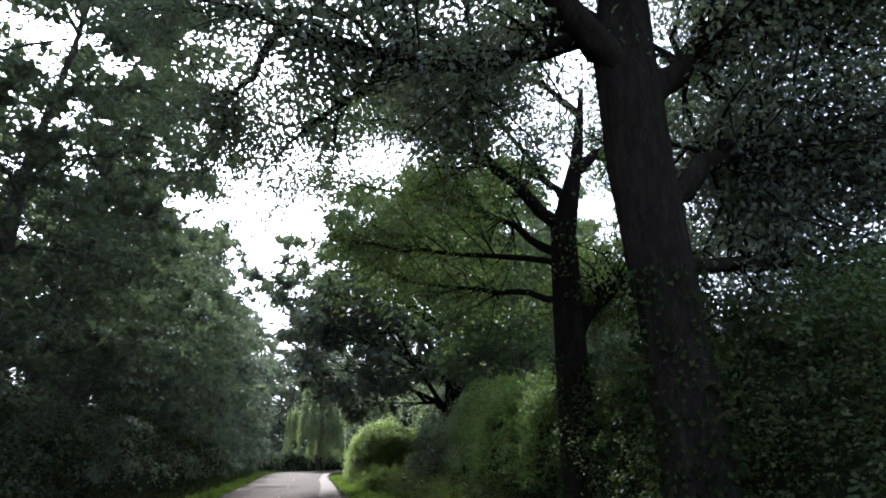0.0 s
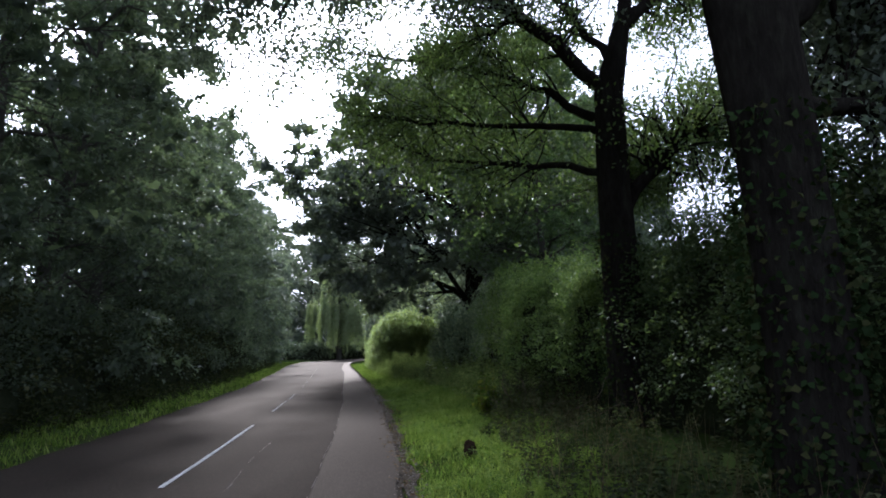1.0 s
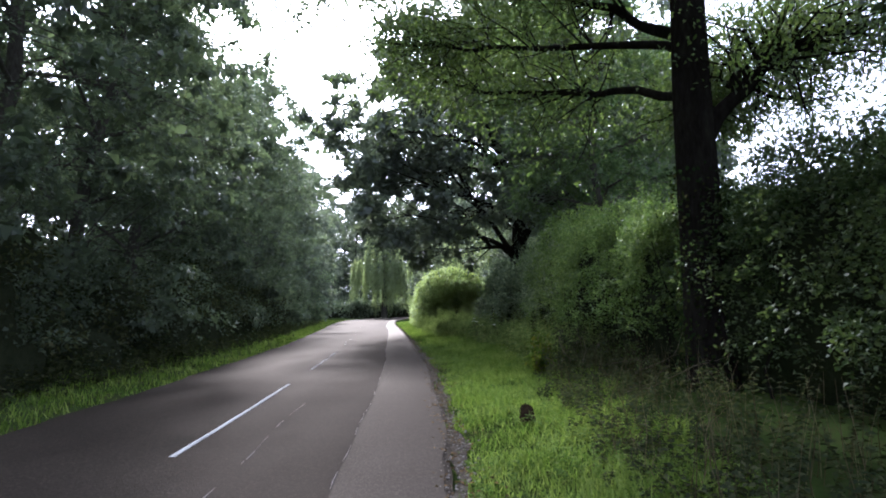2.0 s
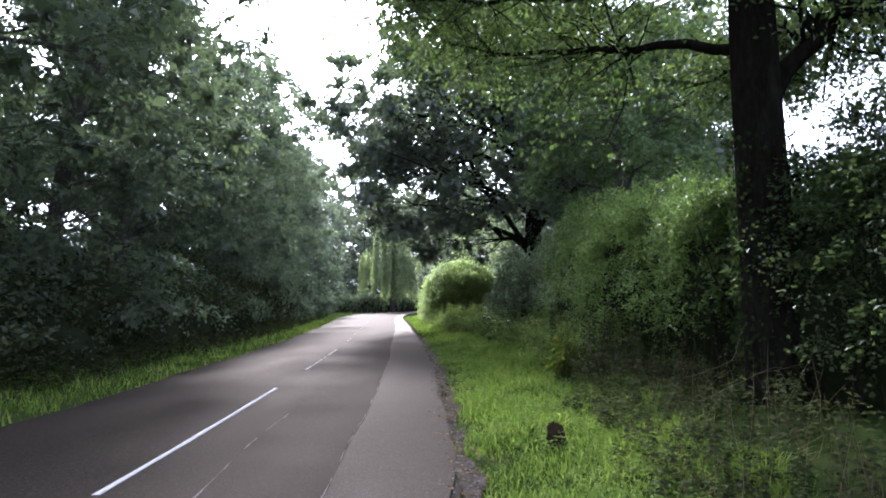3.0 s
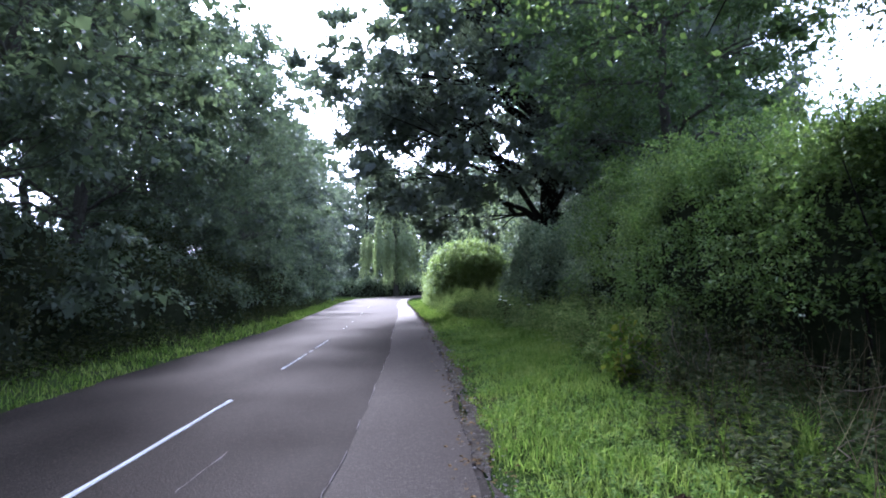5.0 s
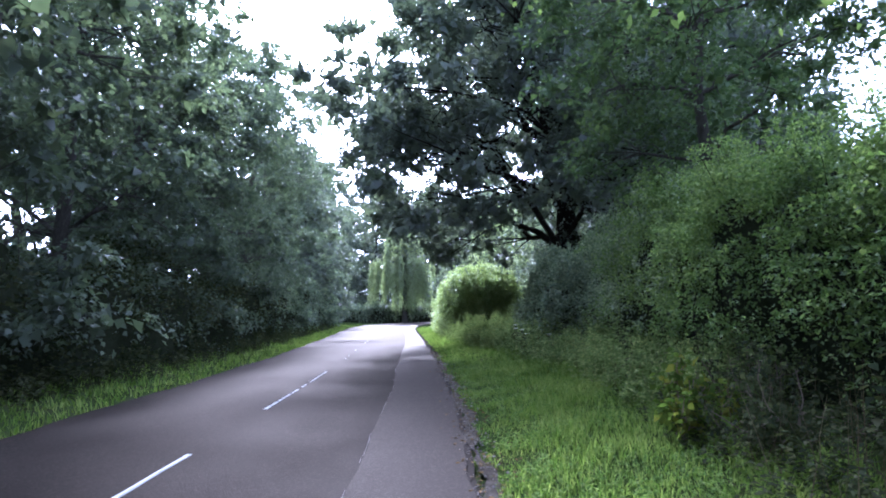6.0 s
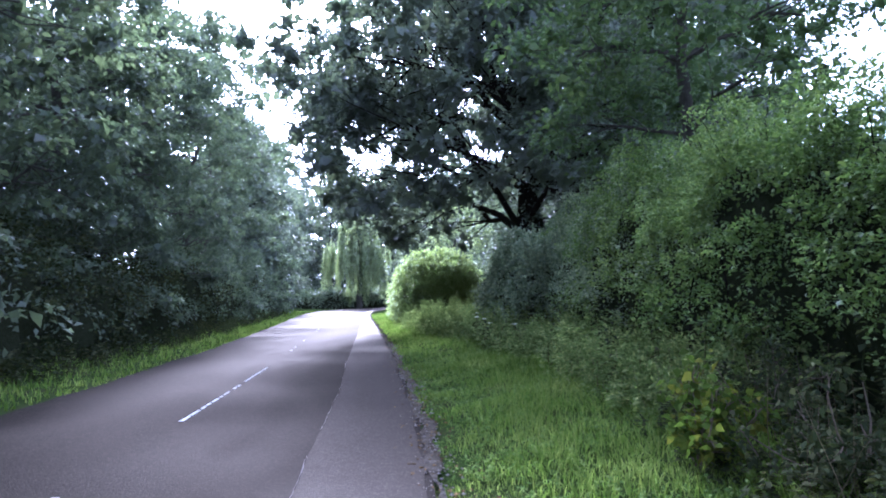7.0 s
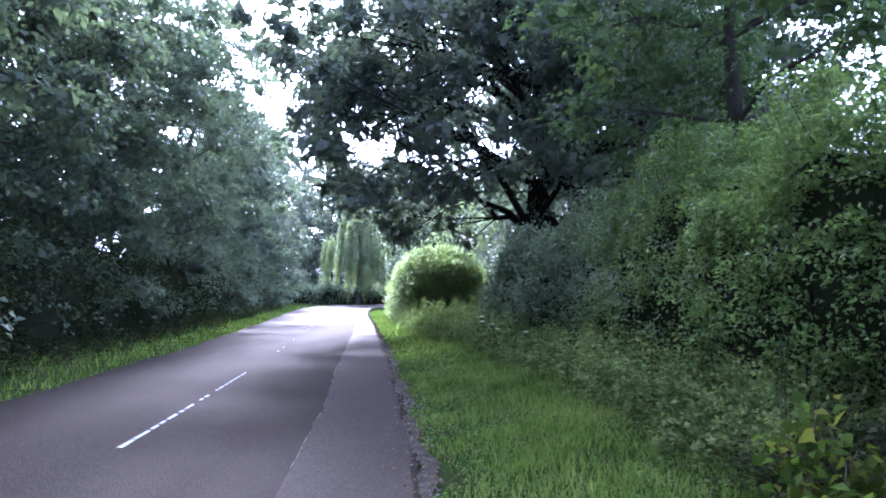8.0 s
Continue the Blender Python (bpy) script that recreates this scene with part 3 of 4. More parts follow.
oak("oak_tree", "forked oak with limbs reaching over the lane", (2.45, 12.4, 0.0),
    [(2.5, 12.4, -0.2), (2.47, 12.4, 0.5), (2.45, 12.4, 1.5), (2.42, 12.4, 3.0), (2.4, 12.4, 4.5), (2.4, 12.4, 5.9), (2.75, 12.4, 7.4), (3.0, 12.6, 9.2)],
    (0.46, 0.36, 0.32, 0.3, 0.28, 0.25, 0.13, 0.05),
    [([(2.4, 12.4, 5.7), (1.7, 12.5, 6.7), (0.9, 12.7, 7.6), (-0.1, 13.0, 8.3), (-1.6, 13.4, 8.9)], 0.16, 0.03, 50, 1.9),
     ([(2.5, 12.4, 6.3), (1.9, 12.8, 7.6), (1.0, 13.2, 9.2)], 0.1, 0.02, 40, 2.0),
     ([(2.4, 12.5, 4.5), (1.4, 13.0, 4.8), (0.3, 13.9, 5.1), (-0.8, 14.9, 5.5), (-1.7, 15.5, 6.0)], 0.075, 0.012, 50, 1.5),
     ([(2.4, 12.4, 5.1), (1.3, 12.9, 5.5), (0.0, 13.6, 5.8), (-1.4, 14.3, 6.2), (-2.6, 14.9, 6.6)], 0.07, 0.012, 50, 1.8),
     ([(2.45, 12.4, 3.6), (3.0, 12.5, 4.4), (3.6, 12.6, 5.0), (4.6, 12.9, 5.5), (6.0, 13.2, 5.8)], 0.14, 0.02, 95, 1.9),
     ([(2.8, 12.4, 7.2), (3.8, 12.8, 8.2), (5.0, 13.4, 9.0)], 0.11, 0.02, 80, 2.0),
     ([(2.45, 12.5, 4.2), (2.8, 13.4, 4.6), (3.2, 14.4, 4.9), (3.9, 15.4, 5.2)], 0.1, 0.015, 80, 1.4),
     ([(2.4, 12.5, 5.4), (1.6, 13.8, 6.5), (0.6, 15.2, 7.5), (-0.4, 16.4, 8.4)], 0.11, 0.015, 50, 1.9),
     ([(0.9, 12.7, 7.6), (0.3, 13.9, 7.8), (-0.6, 15.2, 7.9)], 0.06, 0.012, 24, 1.5),
     ([(1.7, 12.5, 6.7), (1.1, 13.6, 7.8), (0.7, 14.8, 8.8), (0.3, 15.8, 9.6)], 0.07, 0.012, 22, 1.6),
     ([(2.75, 12.4, 7.4), (3.3, 13.2, 7.9), (4.2, 14.4, 8.2)], 0.06, 0.012, 22, 1.6),
     ([(-0.1, 13.0, 8.3), (-1.1, 13.8, 9.0), (-2.0, 14.4, 9.4), (-2.8, 15.0, 9.8)], 0.06, 0.012, 50, 1.8),
     ([(0.6, 15.2, 7.5), (-1.0, 16.0, 8.2), (-2.4, 16.6, 8.7), (-3.6, 17.0, 9.0)], 0.05, 0.012, 44, 1.7),
     ([(1.0, 13.2, 9.2), (-0.4, 14.6, 10.2), (-2.2, 16.4, 10.8)], 0.07, 0.012, 46, 2.1),
     ([(3.6, 12.6, 5.0), (4.2, 13.8, 5.6), (4.8, 15.2, 6.2), (5.6, 16.4, 6.6)], 0.07, 0.012, 40, 1.6),
     ([(2.9, 12.6, 8.6), (2.2, 13.6, 10.0), (1.2, 14.8, 11.2)], 0.09, 0.015, 36, 2.0)],
    L_OAK, 12, per=15, ivy=1500)

# ---- left woodland edge ----
# The first two stand mostly out of view, added for the shade they cast.
LEFT = [(-6.0, 3.0, 15.5, 4.6, 0.5), (0.0, 3.6, 15.0, 4.6, 1.0), (5.5, 4.2, 16.5, 4.8, 1.8), (10.5, 3.8, 17.0, 4.8, 2.2), (15.5, 3.8, 17.5, 5.0, 2.6), (20.0, 3.8, 17.0, 4.8, 2.4),
        (24.5, 4.0, 15.8, 4.4, 1.4), (29.0, 4.0, 14.2, 4.0, 0.8), (34.0, 4.0, 12.4, 3.8, 0.6), (39.0, 4.2, 14.0, 4.2, 1.0), (45.0, 4.2, 16.5, 4.6, 1.4), (52.0, 4.6, 19.0, 5.2, 1.2)]
for k, (y, off, h, cr, lean) in enumerate(LEFT):
    x = float(left_edge(y)) - off - 1.2
    near = y < 20
    crowned_tree("woodland_tree", "tall dark leafy tree at the woodland edge beside the lane", x, y, h, 0.2, cr, 1.2, L_WOOD, M_BARK_PALE, 100 + k,
                 lumps=26, boughs=(9 if y > 3 else 6), bough_r=0.85, per=(150 if near else 95), leaf=(0.105 if near else 0.15), group="woodland edge trees",
                 low=0.6, squash=0.42, droop=0.45, lean=(lean, 0), inner=12)
for k, (y, off, h) in enumerate(((3, 11, 16), (13, 12, 17), (23, 12, 16), (34, 12, 16), (46, 13, 17))):
    crowned_tree("woodland_tree", "tall dark tree deeper in the woodland", float(left_edge(y)) - off, y, h, 0.22, 5.5, 1.0, L_WOOD, M_BARK_PALE, 130 + k,
                 lumps=18, boughs=8, bough_r=1.3, per=60, leaf=0.3, group="inner woodland trees", low=0.6, inner=16)

# ---- right and far trees ----
crowned_tree("oak_tree", "broad dark oak crown standing behind the hedge", 0.6, 37, 15.5, 0.5, 10.2, 5.2, L_OAK_DARK, M_BARK, 201, lumps=60, boughs=13, bough_r=1.25, per=150, leaf=0.17, low=0.6, inner=17)
crowned_tree("maple_tree", "leafy green maple rising above the hedge", 2.4, 22.5, 11.5, 0.15, 3.3, 4.4, L_MAPLE, M_BARK_PALE, 202, lumps=26, boughs=8, bough_r=0.62, per=110, leaf=0.13, low=0.75)
crowned_tree("field_tree", "light green tree behind the clipped hedge", -3.2, 60, 8.6, 0.15, 3.0, 1.0, L_WILLOW, M_BARK_PALE, 203, lumps=14, boughs=7, bough_r=0.7, per=70, leaf=0.2, low=0.5)
crowned_tree("field_tree", "pale green roadside shrub tree at the bend", -18.2, 60, 5.6, 0.12, 2.4, 0.4, L_HEDGE_GREY, M_BARK_PALE, 204, lumps=12, boughs=7, bough_r=0.6, per=70, leaf=0.17, low=0.7)
for k, (x, y, h, cr) in enumerate(((-28, 92, 19, 6.5), (2, 97, 16, 6), (8, 76, 14, 6), (-25.5, 76, 18, 5.5), (-23.0, 68, 16, 5.0), (-20.5, 60, 15, 4.4), (12, 58, 11, 5), (3.5, 64, 13, 6), (-5.5, 78, 13, 5), (8, 40, 12, 5), (-34, 114, 25, 7), (-25, 113, 22, 7), (-15.5, 114, 20, 7), (-6, 113, 21, 7))):
    crowned_tree("far_tree", "distant dark green tree beyond the bend", x, y, h, 0.25, cr, 0.8, L_OAK_DARK, M_BARK, 220 + k, lumps=24, boughs=9, bough_r=1.4, per=66, leaf=0.3, group="trees beyond the bend", low=0.65, inner=16)


def far_wood(seed):
    """The closed edge of the wood behind the bend, too far off to tell its trees apart."""
    rng = np.random.default_rng(seed)
    n = 1300
    s = rng.uniform(0, 1, n)
    x = -58 + 96 * s + rng.normal(0, 1.5, n)
    y = 124 + 5 * np.sin(s * 9) + rng.uniform(0, 5, n)
    top = 19 + 2.5 * np.sin(s * 23) + 2.0 * np.sin(s * 51 + 1)
    z = 0.8 + top * rng.uniform(0.0, 1.0, n)
    v, q = clumps(rng, np.stack([x, y, z], -1), rng.uniform(1.3, 2.4, n), 42, 0.62, 0.7, 0.3, 18)
    ob = new("far_wood", mesh_from("far_wood", v, q, L_OAK_DARK))
    tagged(ob, "dark closed edge of a wood behind the bend", "wood", kind="stuff")


far_wood(260)


# ---- willow ----
def willow(x, y, h, r, seed):
    rng = np.random.default_rng(seed)
    root = thing("willow_tree", "pale weeping willow with hanging leafy strands", "tree", (x, y, 0))
    line = bend(rng, (0, 0, -0.2), (0.3, 0, h * 0.8), 7, 0.05)
    part("trunk", smooth(mesh_from("trunk", *tube(line, np.linspace(0.35, 0.08, 7), 10, 0.08, rng), M_BARK_PALE)), root)
    limbs, base, way = [], [], []
    for k in range(40):
        a = rng.uniform(0, 2 * math.pi)
        d = r * rng.uniform(0.1, 1.0)
        z = h * (1.0 - 0.5 * (d / r) ** 0.9) * rng.uniform(0.8, 1.0)
        tip = np.array((math.cos(a) * d, math.sin(a) * d, z))
        limbs.append(tube(bend(rng, line[rng.integers(3, 6)], tip, 5, 0.08, 0.15), np.linspace(0.06, 0.012, 5), 5))
        drop = z * rng.uniform(0.4, 0.95)
        for _ in range(15):
            fall = max(0.8, drop * rng.uniform(0.55, 1.1))
            end = max(0.5, z - fall)
            foot = tip + rng.normal(0, 0.17, 3) * np.array((1, 1, 1.5))
            n = int((z - end) * 13) + 2
            s = np.linspace(0, 1, n)[:, None]
            base.append(foot + np.array((math.cos(a) * 0.3, math.sin(a) * 0.3, end - z)) * s + rng.normal(0, 0.05, (n, 3)))
            w = rng.normal(0, 0.4, (n, 3))
            w[:, 2] -= 1.2
            way.append(w)
    for piece in limbs:
        part("limb", smooth(mesh_from("limb", *piece, M_BARK_PALE)), root)
    v, q = leaf_cards(rng, np.concatenate(base), np.concatenate(way), 0.3, 0.1, 0.2)
    part("crown", mesh_from("crown", v, q, L_WILLOW), root)


willow(-15.2, 84, 13.0, 3.9, 300)


# ---- hedges and shrubs ----
def hedge(name, label, line, heights, thick, mats, seed, per_m, leaf, per=40, bough=0.25, bare=0.0, end=1.0, ragged=0.12, shoots=0, box=0.6, category="hedge"):
    """A hedge along a line: a dark core for its twigs and inner shade, leafy boughs all over it, an uneven top, and
    long shoots that stand out of it.
    """
    rng = np.random.default_rng(seed)
    line = np.array(line, float)
    root = thing(name, label, category, (line[0, 0], line[0, 1], 0))
    o = np.array((line[0, 0], line[0, 1], 0.0))
    cum = np.concatenate([[0], np.cumsum(np.linalg.norm(np.diff(line, axis=0), axis=1))])
    total = cum[-1]
    grid = np.linspace(0, total, 80)
    ker = np.ones(9) / 9
    path = np.stack([np.convolve(np.pad(np.interp(grid, cum, line[:, k]), 4, mode="reflect", reflect_type="odd"), ker, "valid") for k in range(2)], -1)
    turn = np.unwrap(np.arctan2(np.gradient(path[:, 1]), np.gradient(path[:, 0])))

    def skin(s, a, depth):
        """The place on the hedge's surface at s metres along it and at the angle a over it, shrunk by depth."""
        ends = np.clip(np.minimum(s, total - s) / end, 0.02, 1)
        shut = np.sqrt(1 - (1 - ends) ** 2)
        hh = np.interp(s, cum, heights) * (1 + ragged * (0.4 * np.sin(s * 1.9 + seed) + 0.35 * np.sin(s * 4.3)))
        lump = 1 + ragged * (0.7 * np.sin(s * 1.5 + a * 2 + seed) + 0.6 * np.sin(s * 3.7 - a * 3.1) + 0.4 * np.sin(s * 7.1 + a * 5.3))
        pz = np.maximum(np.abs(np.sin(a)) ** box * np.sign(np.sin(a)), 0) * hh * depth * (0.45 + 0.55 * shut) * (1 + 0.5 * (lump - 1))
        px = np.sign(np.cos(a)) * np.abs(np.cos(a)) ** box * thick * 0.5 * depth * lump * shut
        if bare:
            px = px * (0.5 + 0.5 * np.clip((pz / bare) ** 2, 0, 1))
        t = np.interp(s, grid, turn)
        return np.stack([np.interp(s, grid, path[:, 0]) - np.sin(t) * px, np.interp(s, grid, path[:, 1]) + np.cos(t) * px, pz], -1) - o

    # The core sheet paints the gaps between boughs dark, as twigs and shade.
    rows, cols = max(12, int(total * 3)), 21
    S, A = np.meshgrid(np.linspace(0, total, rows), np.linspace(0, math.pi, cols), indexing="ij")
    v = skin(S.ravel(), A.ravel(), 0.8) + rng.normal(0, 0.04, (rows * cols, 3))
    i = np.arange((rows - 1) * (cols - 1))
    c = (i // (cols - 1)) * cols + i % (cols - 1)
    part("core", mesh_from("core", v, np.stack([c, c + 1, c + cols + 1, c + cols], -1), M_INSIDE), root, "dark sheet standing for inner twigs and shade")
    n = int(total * per_m)
    s, a = rng.uniform(0, total, n), rng.uniform(0.0, math.pi, n)
    cap = rng.uniform(0, 1, n) < min(0.35, 1.2 * end / total)
    s = np.where(cap, end * rng.uniform(0, 1, n) ** 2.5, s)
    cen = skin(s, a, rng.uniform(0.82, 1.03, n)) + rng.normal(0, ragged * 0.25, (n, 3))
    keep = (cen[:, 2] > bare * 0.8) | (rng.uniform(0, 1, n) < 0.25)
    cen, s = cen[keep], s[keep]
    cen[:, 2] = np.maximum(cen[:, 2], bough * 0.5)
    pick = np.clip(s / total + rng.normal(0, 0.12, len(s)), 0, 0.999) * len(mats)
    for k, mat in enumerate(mats):
        sel = cen[pick.astype(int) == k]
        if len(sel):
            part("foliage", mesh_from("foliage", *clumps(rng, sel, bough * rng.uniform(0.6, 1.3, len(sel)), per, leaf, 0.75, 0.15, 0), mat), root)
    if shoots:
        base, way = [], []
        for _ in range(int(total * shoots)):
            p = skin(np.array([rng.uniform(0, total)]), np.array([rng.uniform(0.2, 0.8) * math.pi]), 0.95)[0]
            d = unit(np.array((rng.normal(0, 0.35), rng.normal(0, 0.35), 1.0)))
            ln = rng.uniform(0.25, 0.75)
            twig = bend(rng, p, p + d * ln, 4, 0.1)
            part("shoot", mesh_from("shoot", *tube(twig, (0.006, 0.005, 0.004, 0.002), 3), M_BARK), root)
            f = rng.uniform(0.1, 1.0, 22)
            base.append(p + d * ln * f[:, None])
            way.append(rng.normal(0, 0.6, (22, 3)) + d * 0.5)
        part("shoot_leaves", mesh_from("shoot_leaves", *leaf_cards(rng, np.concatenate(base), np.concatenate(way), leaf, leaf * 0.6), mats[0]), root)
    for k in range(int(total * 3) if bare else 0):
        u = rng.uniform(0, total)
        side = rng.choice((-1, 1)) * thick * rng.uniform(0.15, 0.42)
        t = np.interp(u, grid, turn)
        b = np.array((np.interp(u, grid, path[:, 0]) - math.sin(t) * side, np.interp(u, grid, path[:, 1]) + math.cos(t) * side, -0.1)) - o
        e = b + np.array((rng.normal(0, 0.3), rng.normal(0, 0.3), np.interp(u, cum, heights) * rng.uniform(0.5, 0.8)))
        part("stem", smooth(mesh_from("stem", *tube(bend(rng, b, e, 5, 0.1), np.linspace(0.03, 0.006, 5), 5), M_BARK)), root)
    return root


hedge("field_hedge", "tall overgrown green field hedge behind the verge", [(3.0, 13.6), (2.6, 15.5), (2.1, 18.0), (1.7, 21.0), (1.3, 24.0), (0.8, 27.5)],
      (3.1, 3.2, 3.3, 3.5, 3.4, 3.0), 2.0, [L_HEDGE, L_HEDGE, L_HEDGE_GREY], 31, 170, 0.062, per=72, bough=0.24, bare=1.2, shoots=14)
# Leaf colour here already holds the shade below the oak crowns.
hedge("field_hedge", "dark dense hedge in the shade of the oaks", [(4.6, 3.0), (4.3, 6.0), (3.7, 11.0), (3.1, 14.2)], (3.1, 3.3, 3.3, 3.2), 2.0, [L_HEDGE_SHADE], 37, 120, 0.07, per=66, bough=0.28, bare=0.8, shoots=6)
# Added row of scrub that stops sky showing through the hedge.
hedge("field_hedge", "dark scrub row added to block sky behind the shaded hedge", [(5.6, 6.0), (6.5, 10.5), (7.0, 15.0), (6.0, 21.0)], (3.4, 3.7, 3.8, 3.6), 2.2, [L_WOOD], 38, 90, 0.13, per=34, bough=0.36, ragged=0.25)
hedge("grey_shrub", "grey-green willowy shrub at the hedge end", [(0.7, 26.0), (0.1, 29.0), (-0.6, 32.5)], (3.0, 2.9, 2.2), 2.1, [L_HEDGE_GREY], 32, 130, 0.11, per=36, bough=0.26, bare=0.7, shoots=12, category="shrub")
# Added thicket: fills the black area and blocks light under the broad oak.
hedge("filler_thicket", "dark thicket added to close the bright gap under the broad oak", [(3.4, 30.5), (2.4, 35.0), (1.2, 40.0), (0.6, 46.0)], (3.4, 4.6, 4.8, 4.6), 3.4, [L_OAK_DARK], 39, 90, 0.13, per=34, bough=0.42, ragged=0.25, category="thicket")
hedge("clipped_hedge", "rounded clipped pale green hedge at the road edge", [(-3.1, 40.6), (-3.5, 43.0), (-4.0, 46.0), (-4.9, 51.0)], (3.4, 3.6, 3.5, 3.4), 4.6, [L_LAUREL], 33, 420, 0.1, per=26, bough=0.2, end=3.0, ragged=0.04, shoots=10, box=0.8)
hedge("low_hedge", "low pale hedge beyond the bend", [(-23, 80), (-19, 83), (-14, 87), (-9, 92)], (1.8, 2.0, 2.0, 1.8), 2.0, [L_HEDGE_GREY], 34, 40, 0.22, per=24, bough=0.5, ragged=0.2)
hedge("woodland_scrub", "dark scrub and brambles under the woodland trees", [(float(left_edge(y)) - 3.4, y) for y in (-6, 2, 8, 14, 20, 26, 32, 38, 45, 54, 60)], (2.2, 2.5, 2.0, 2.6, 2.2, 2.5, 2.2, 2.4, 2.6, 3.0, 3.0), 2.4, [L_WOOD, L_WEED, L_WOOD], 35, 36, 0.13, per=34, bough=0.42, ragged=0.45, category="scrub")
hedge("field_hedge", "distant hedge at the far side of the field", [(14, 30), (16, 45), (14, 62)], (3, 3, 3), 2.5, [L_WOOD], 36, 30, 0.25, per=24, bough=0.6)


# ---- grass and weeds ----
def blades(name, label, rng, x, y, tall, mat, lean=0.35, width=0.006, joints=2):
    n = len(x)
    z = ground_height(x, y) - 0.02
    base = np.stack([x, y, z], -1)
    a = rng.uniform(0, 2 * math.pi, n)
    h = tall * rng.uniform(0.5, 1.3, n)
    w = width * rng.uniform(0.7, 1.4, n)
    out = np.stack([np.cos(a), np.sin(a), 0 * a], -1)
    side = np.stack([-np.sin(a), np.cos(a), 0 * a], -1)
    ln = (lean * rng.uniform(0.2, 1.6, n) * h)[:, None]
    up = np.array((0, 0, 1.0))
    v = np.empty((n, 6, 3), dtype=np.float32)
    mid = base + up * (h * 0.6)[:, None] + out * ln * 0.35
    tip = base + up * h[:, None] * 0.95 + out * ln
    v[:, 0], v[:, 1] = base - side * w[:, None], base + side * w[:, None]
    v[:, 2], v[:, 3] = mid + side * w[:, None] * 0.8, mid - side * w[:, None] * 0.8
    v[:, 4], v[:, 5] = tip + side * w[:, None] * 0.15, tip - side * w[:, None] * 0.15
    i = np.arange(n)[:, None] * 6
    if joints == 2:
        q = np.concatenate([i + np.array((0, 1, 2, 3)), i + np.array((3, 2, 4, 5))], 0)
    else:
        v = np.ascontiguousarray(v[:, (0, 1, 4, 5)])
        q = np.arange(n * 4).reshape(n, 4)
    ob = new(name, mesh_from(name, v.reshape(-1, 3), q, mat))
    return tagged(ob, label, "grass", kind="stuff")


GRY = (-10, 4, 10, 17, 22, 29, 40, 60)
GRX = (2.2, 1.0, 0.5, 0.4, -0.3, -1.9, -5.2, -8.8)
rng = np.random.default_rng(5)
for count, y0, y1, wide, joints in ((62000, 1.5, 24.0, 0.0048, 2), (24000, 22.0, 60.0, 0.014, 1)):
    y = y0 + (y1 - y0) * rng.uniform(0, 1, count) ** 1.25
    u = rng.uniform(0, 1, len(y)) ** 0.9
    x = right_edge(y) + 0.04 + fray(y * 1.7, 6, 0.12) + u * (np.interp(y, GRY, GRX) + 0.6 - right_edge(y))
    tall = (0.075 + 0.12 * u) * (1 + 0.5 * np.sin(x * 3.3 + 1.7 * np.sin(y * 2.1)) * np.sin(y * 1.9))
    blades("verge_grass", "bright green unmown grass on the roadside verge", rng, x, y, tall, L_GRASS, 0.9, wide, joints)
y = 3 + 70 * rng.uniform(0, 1, 20000) ** 1.3
x = left_edge(y) - 0.02 - fray(y, 3, 0.12) - rng.uniform(0, 1, len(y)) * 3.0
blades("verge_grass", "green grass along the woodland edge verge", rng, x, y, 0.14, L_GRASS, 0.6, 0.014, 1)


def weeds(name, label, rng, x, y, tall, mat, per, leaf, category="plant"):
    """Leafy stalks standing thick: nettles, brambles and seedlings."""
    z = ground_height(x, y)
    n = len(x)
    h = tall * rng.uniform(0.45, 1.2, n)
    f = rng.uniform(0.1, 1.0, (n, per))
    a = rng.uniform(0, 2 * math.pi, (n, per))
    lean = rng.normal(0, 0.16, (n, 2))
    base = np.stack([x[:, None] + lean[:, :1] * f * h[:, None], y[:, None] + lean[:, 1:] * f * h[:, None], z[:, None] + f * h[:, None]], -1).reshape(-1, 3)
    way = np.stack([np.cos(a), np.sin(a), 0.15 - 0.4 * rng.uniform(0, 1, a.shape)], -1).reshape(-1, 3)
    ob = new(name, mesh_from(name, *leaf_cards(rng, base, way, leaf, leaf * 0.5, 0.7), mat))
    return tagged(ob, label, category, kind="stuff")


y = 3 + 36 * rng.uniform(0, 1, 3400) ** 1.1
u = rng.uniform(0, 1, len(y))
x = np.interp(y, GRY, GRX) - 0.15 + u * 1.9 + rng.normal(0, 0.15, len(y))
keep = (y > 18) | (u < 0.45) | (rng.uniform(0, 1, len(y)) < 0.4)
x, y, u = x[keep], y[keep], u[keep]
tall = (0.25 + 0.4 * u + 0.25 * np.clip((y - 14) / 6, 0, 1)) * (1 + 0.4 * np.sin(x * 2.3 + y * 1.1) * np.sin(y * 1.7))
# Near plants get the darker leaves, which carry the shade under the oaks.
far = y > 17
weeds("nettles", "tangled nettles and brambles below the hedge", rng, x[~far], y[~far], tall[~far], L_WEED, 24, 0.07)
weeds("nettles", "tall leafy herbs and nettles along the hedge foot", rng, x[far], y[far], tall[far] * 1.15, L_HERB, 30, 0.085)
y = 16.6 + 20 * rng.uniform(0, 1, 1300) ** 1.1
u = rng.uniform(0, 1, len(y))
x = np.interp(y, GRY, GRX) + 0.05 + u * 1.5
z = ground_height(x, y) + 0.12 + rng.uniform(0, 1, len(y)) * (0.2 + 0.55 * u) * (1 + 0.45 * np.sin(x * 2.7 + y * 1.9) * np.sin(y * 1.3))
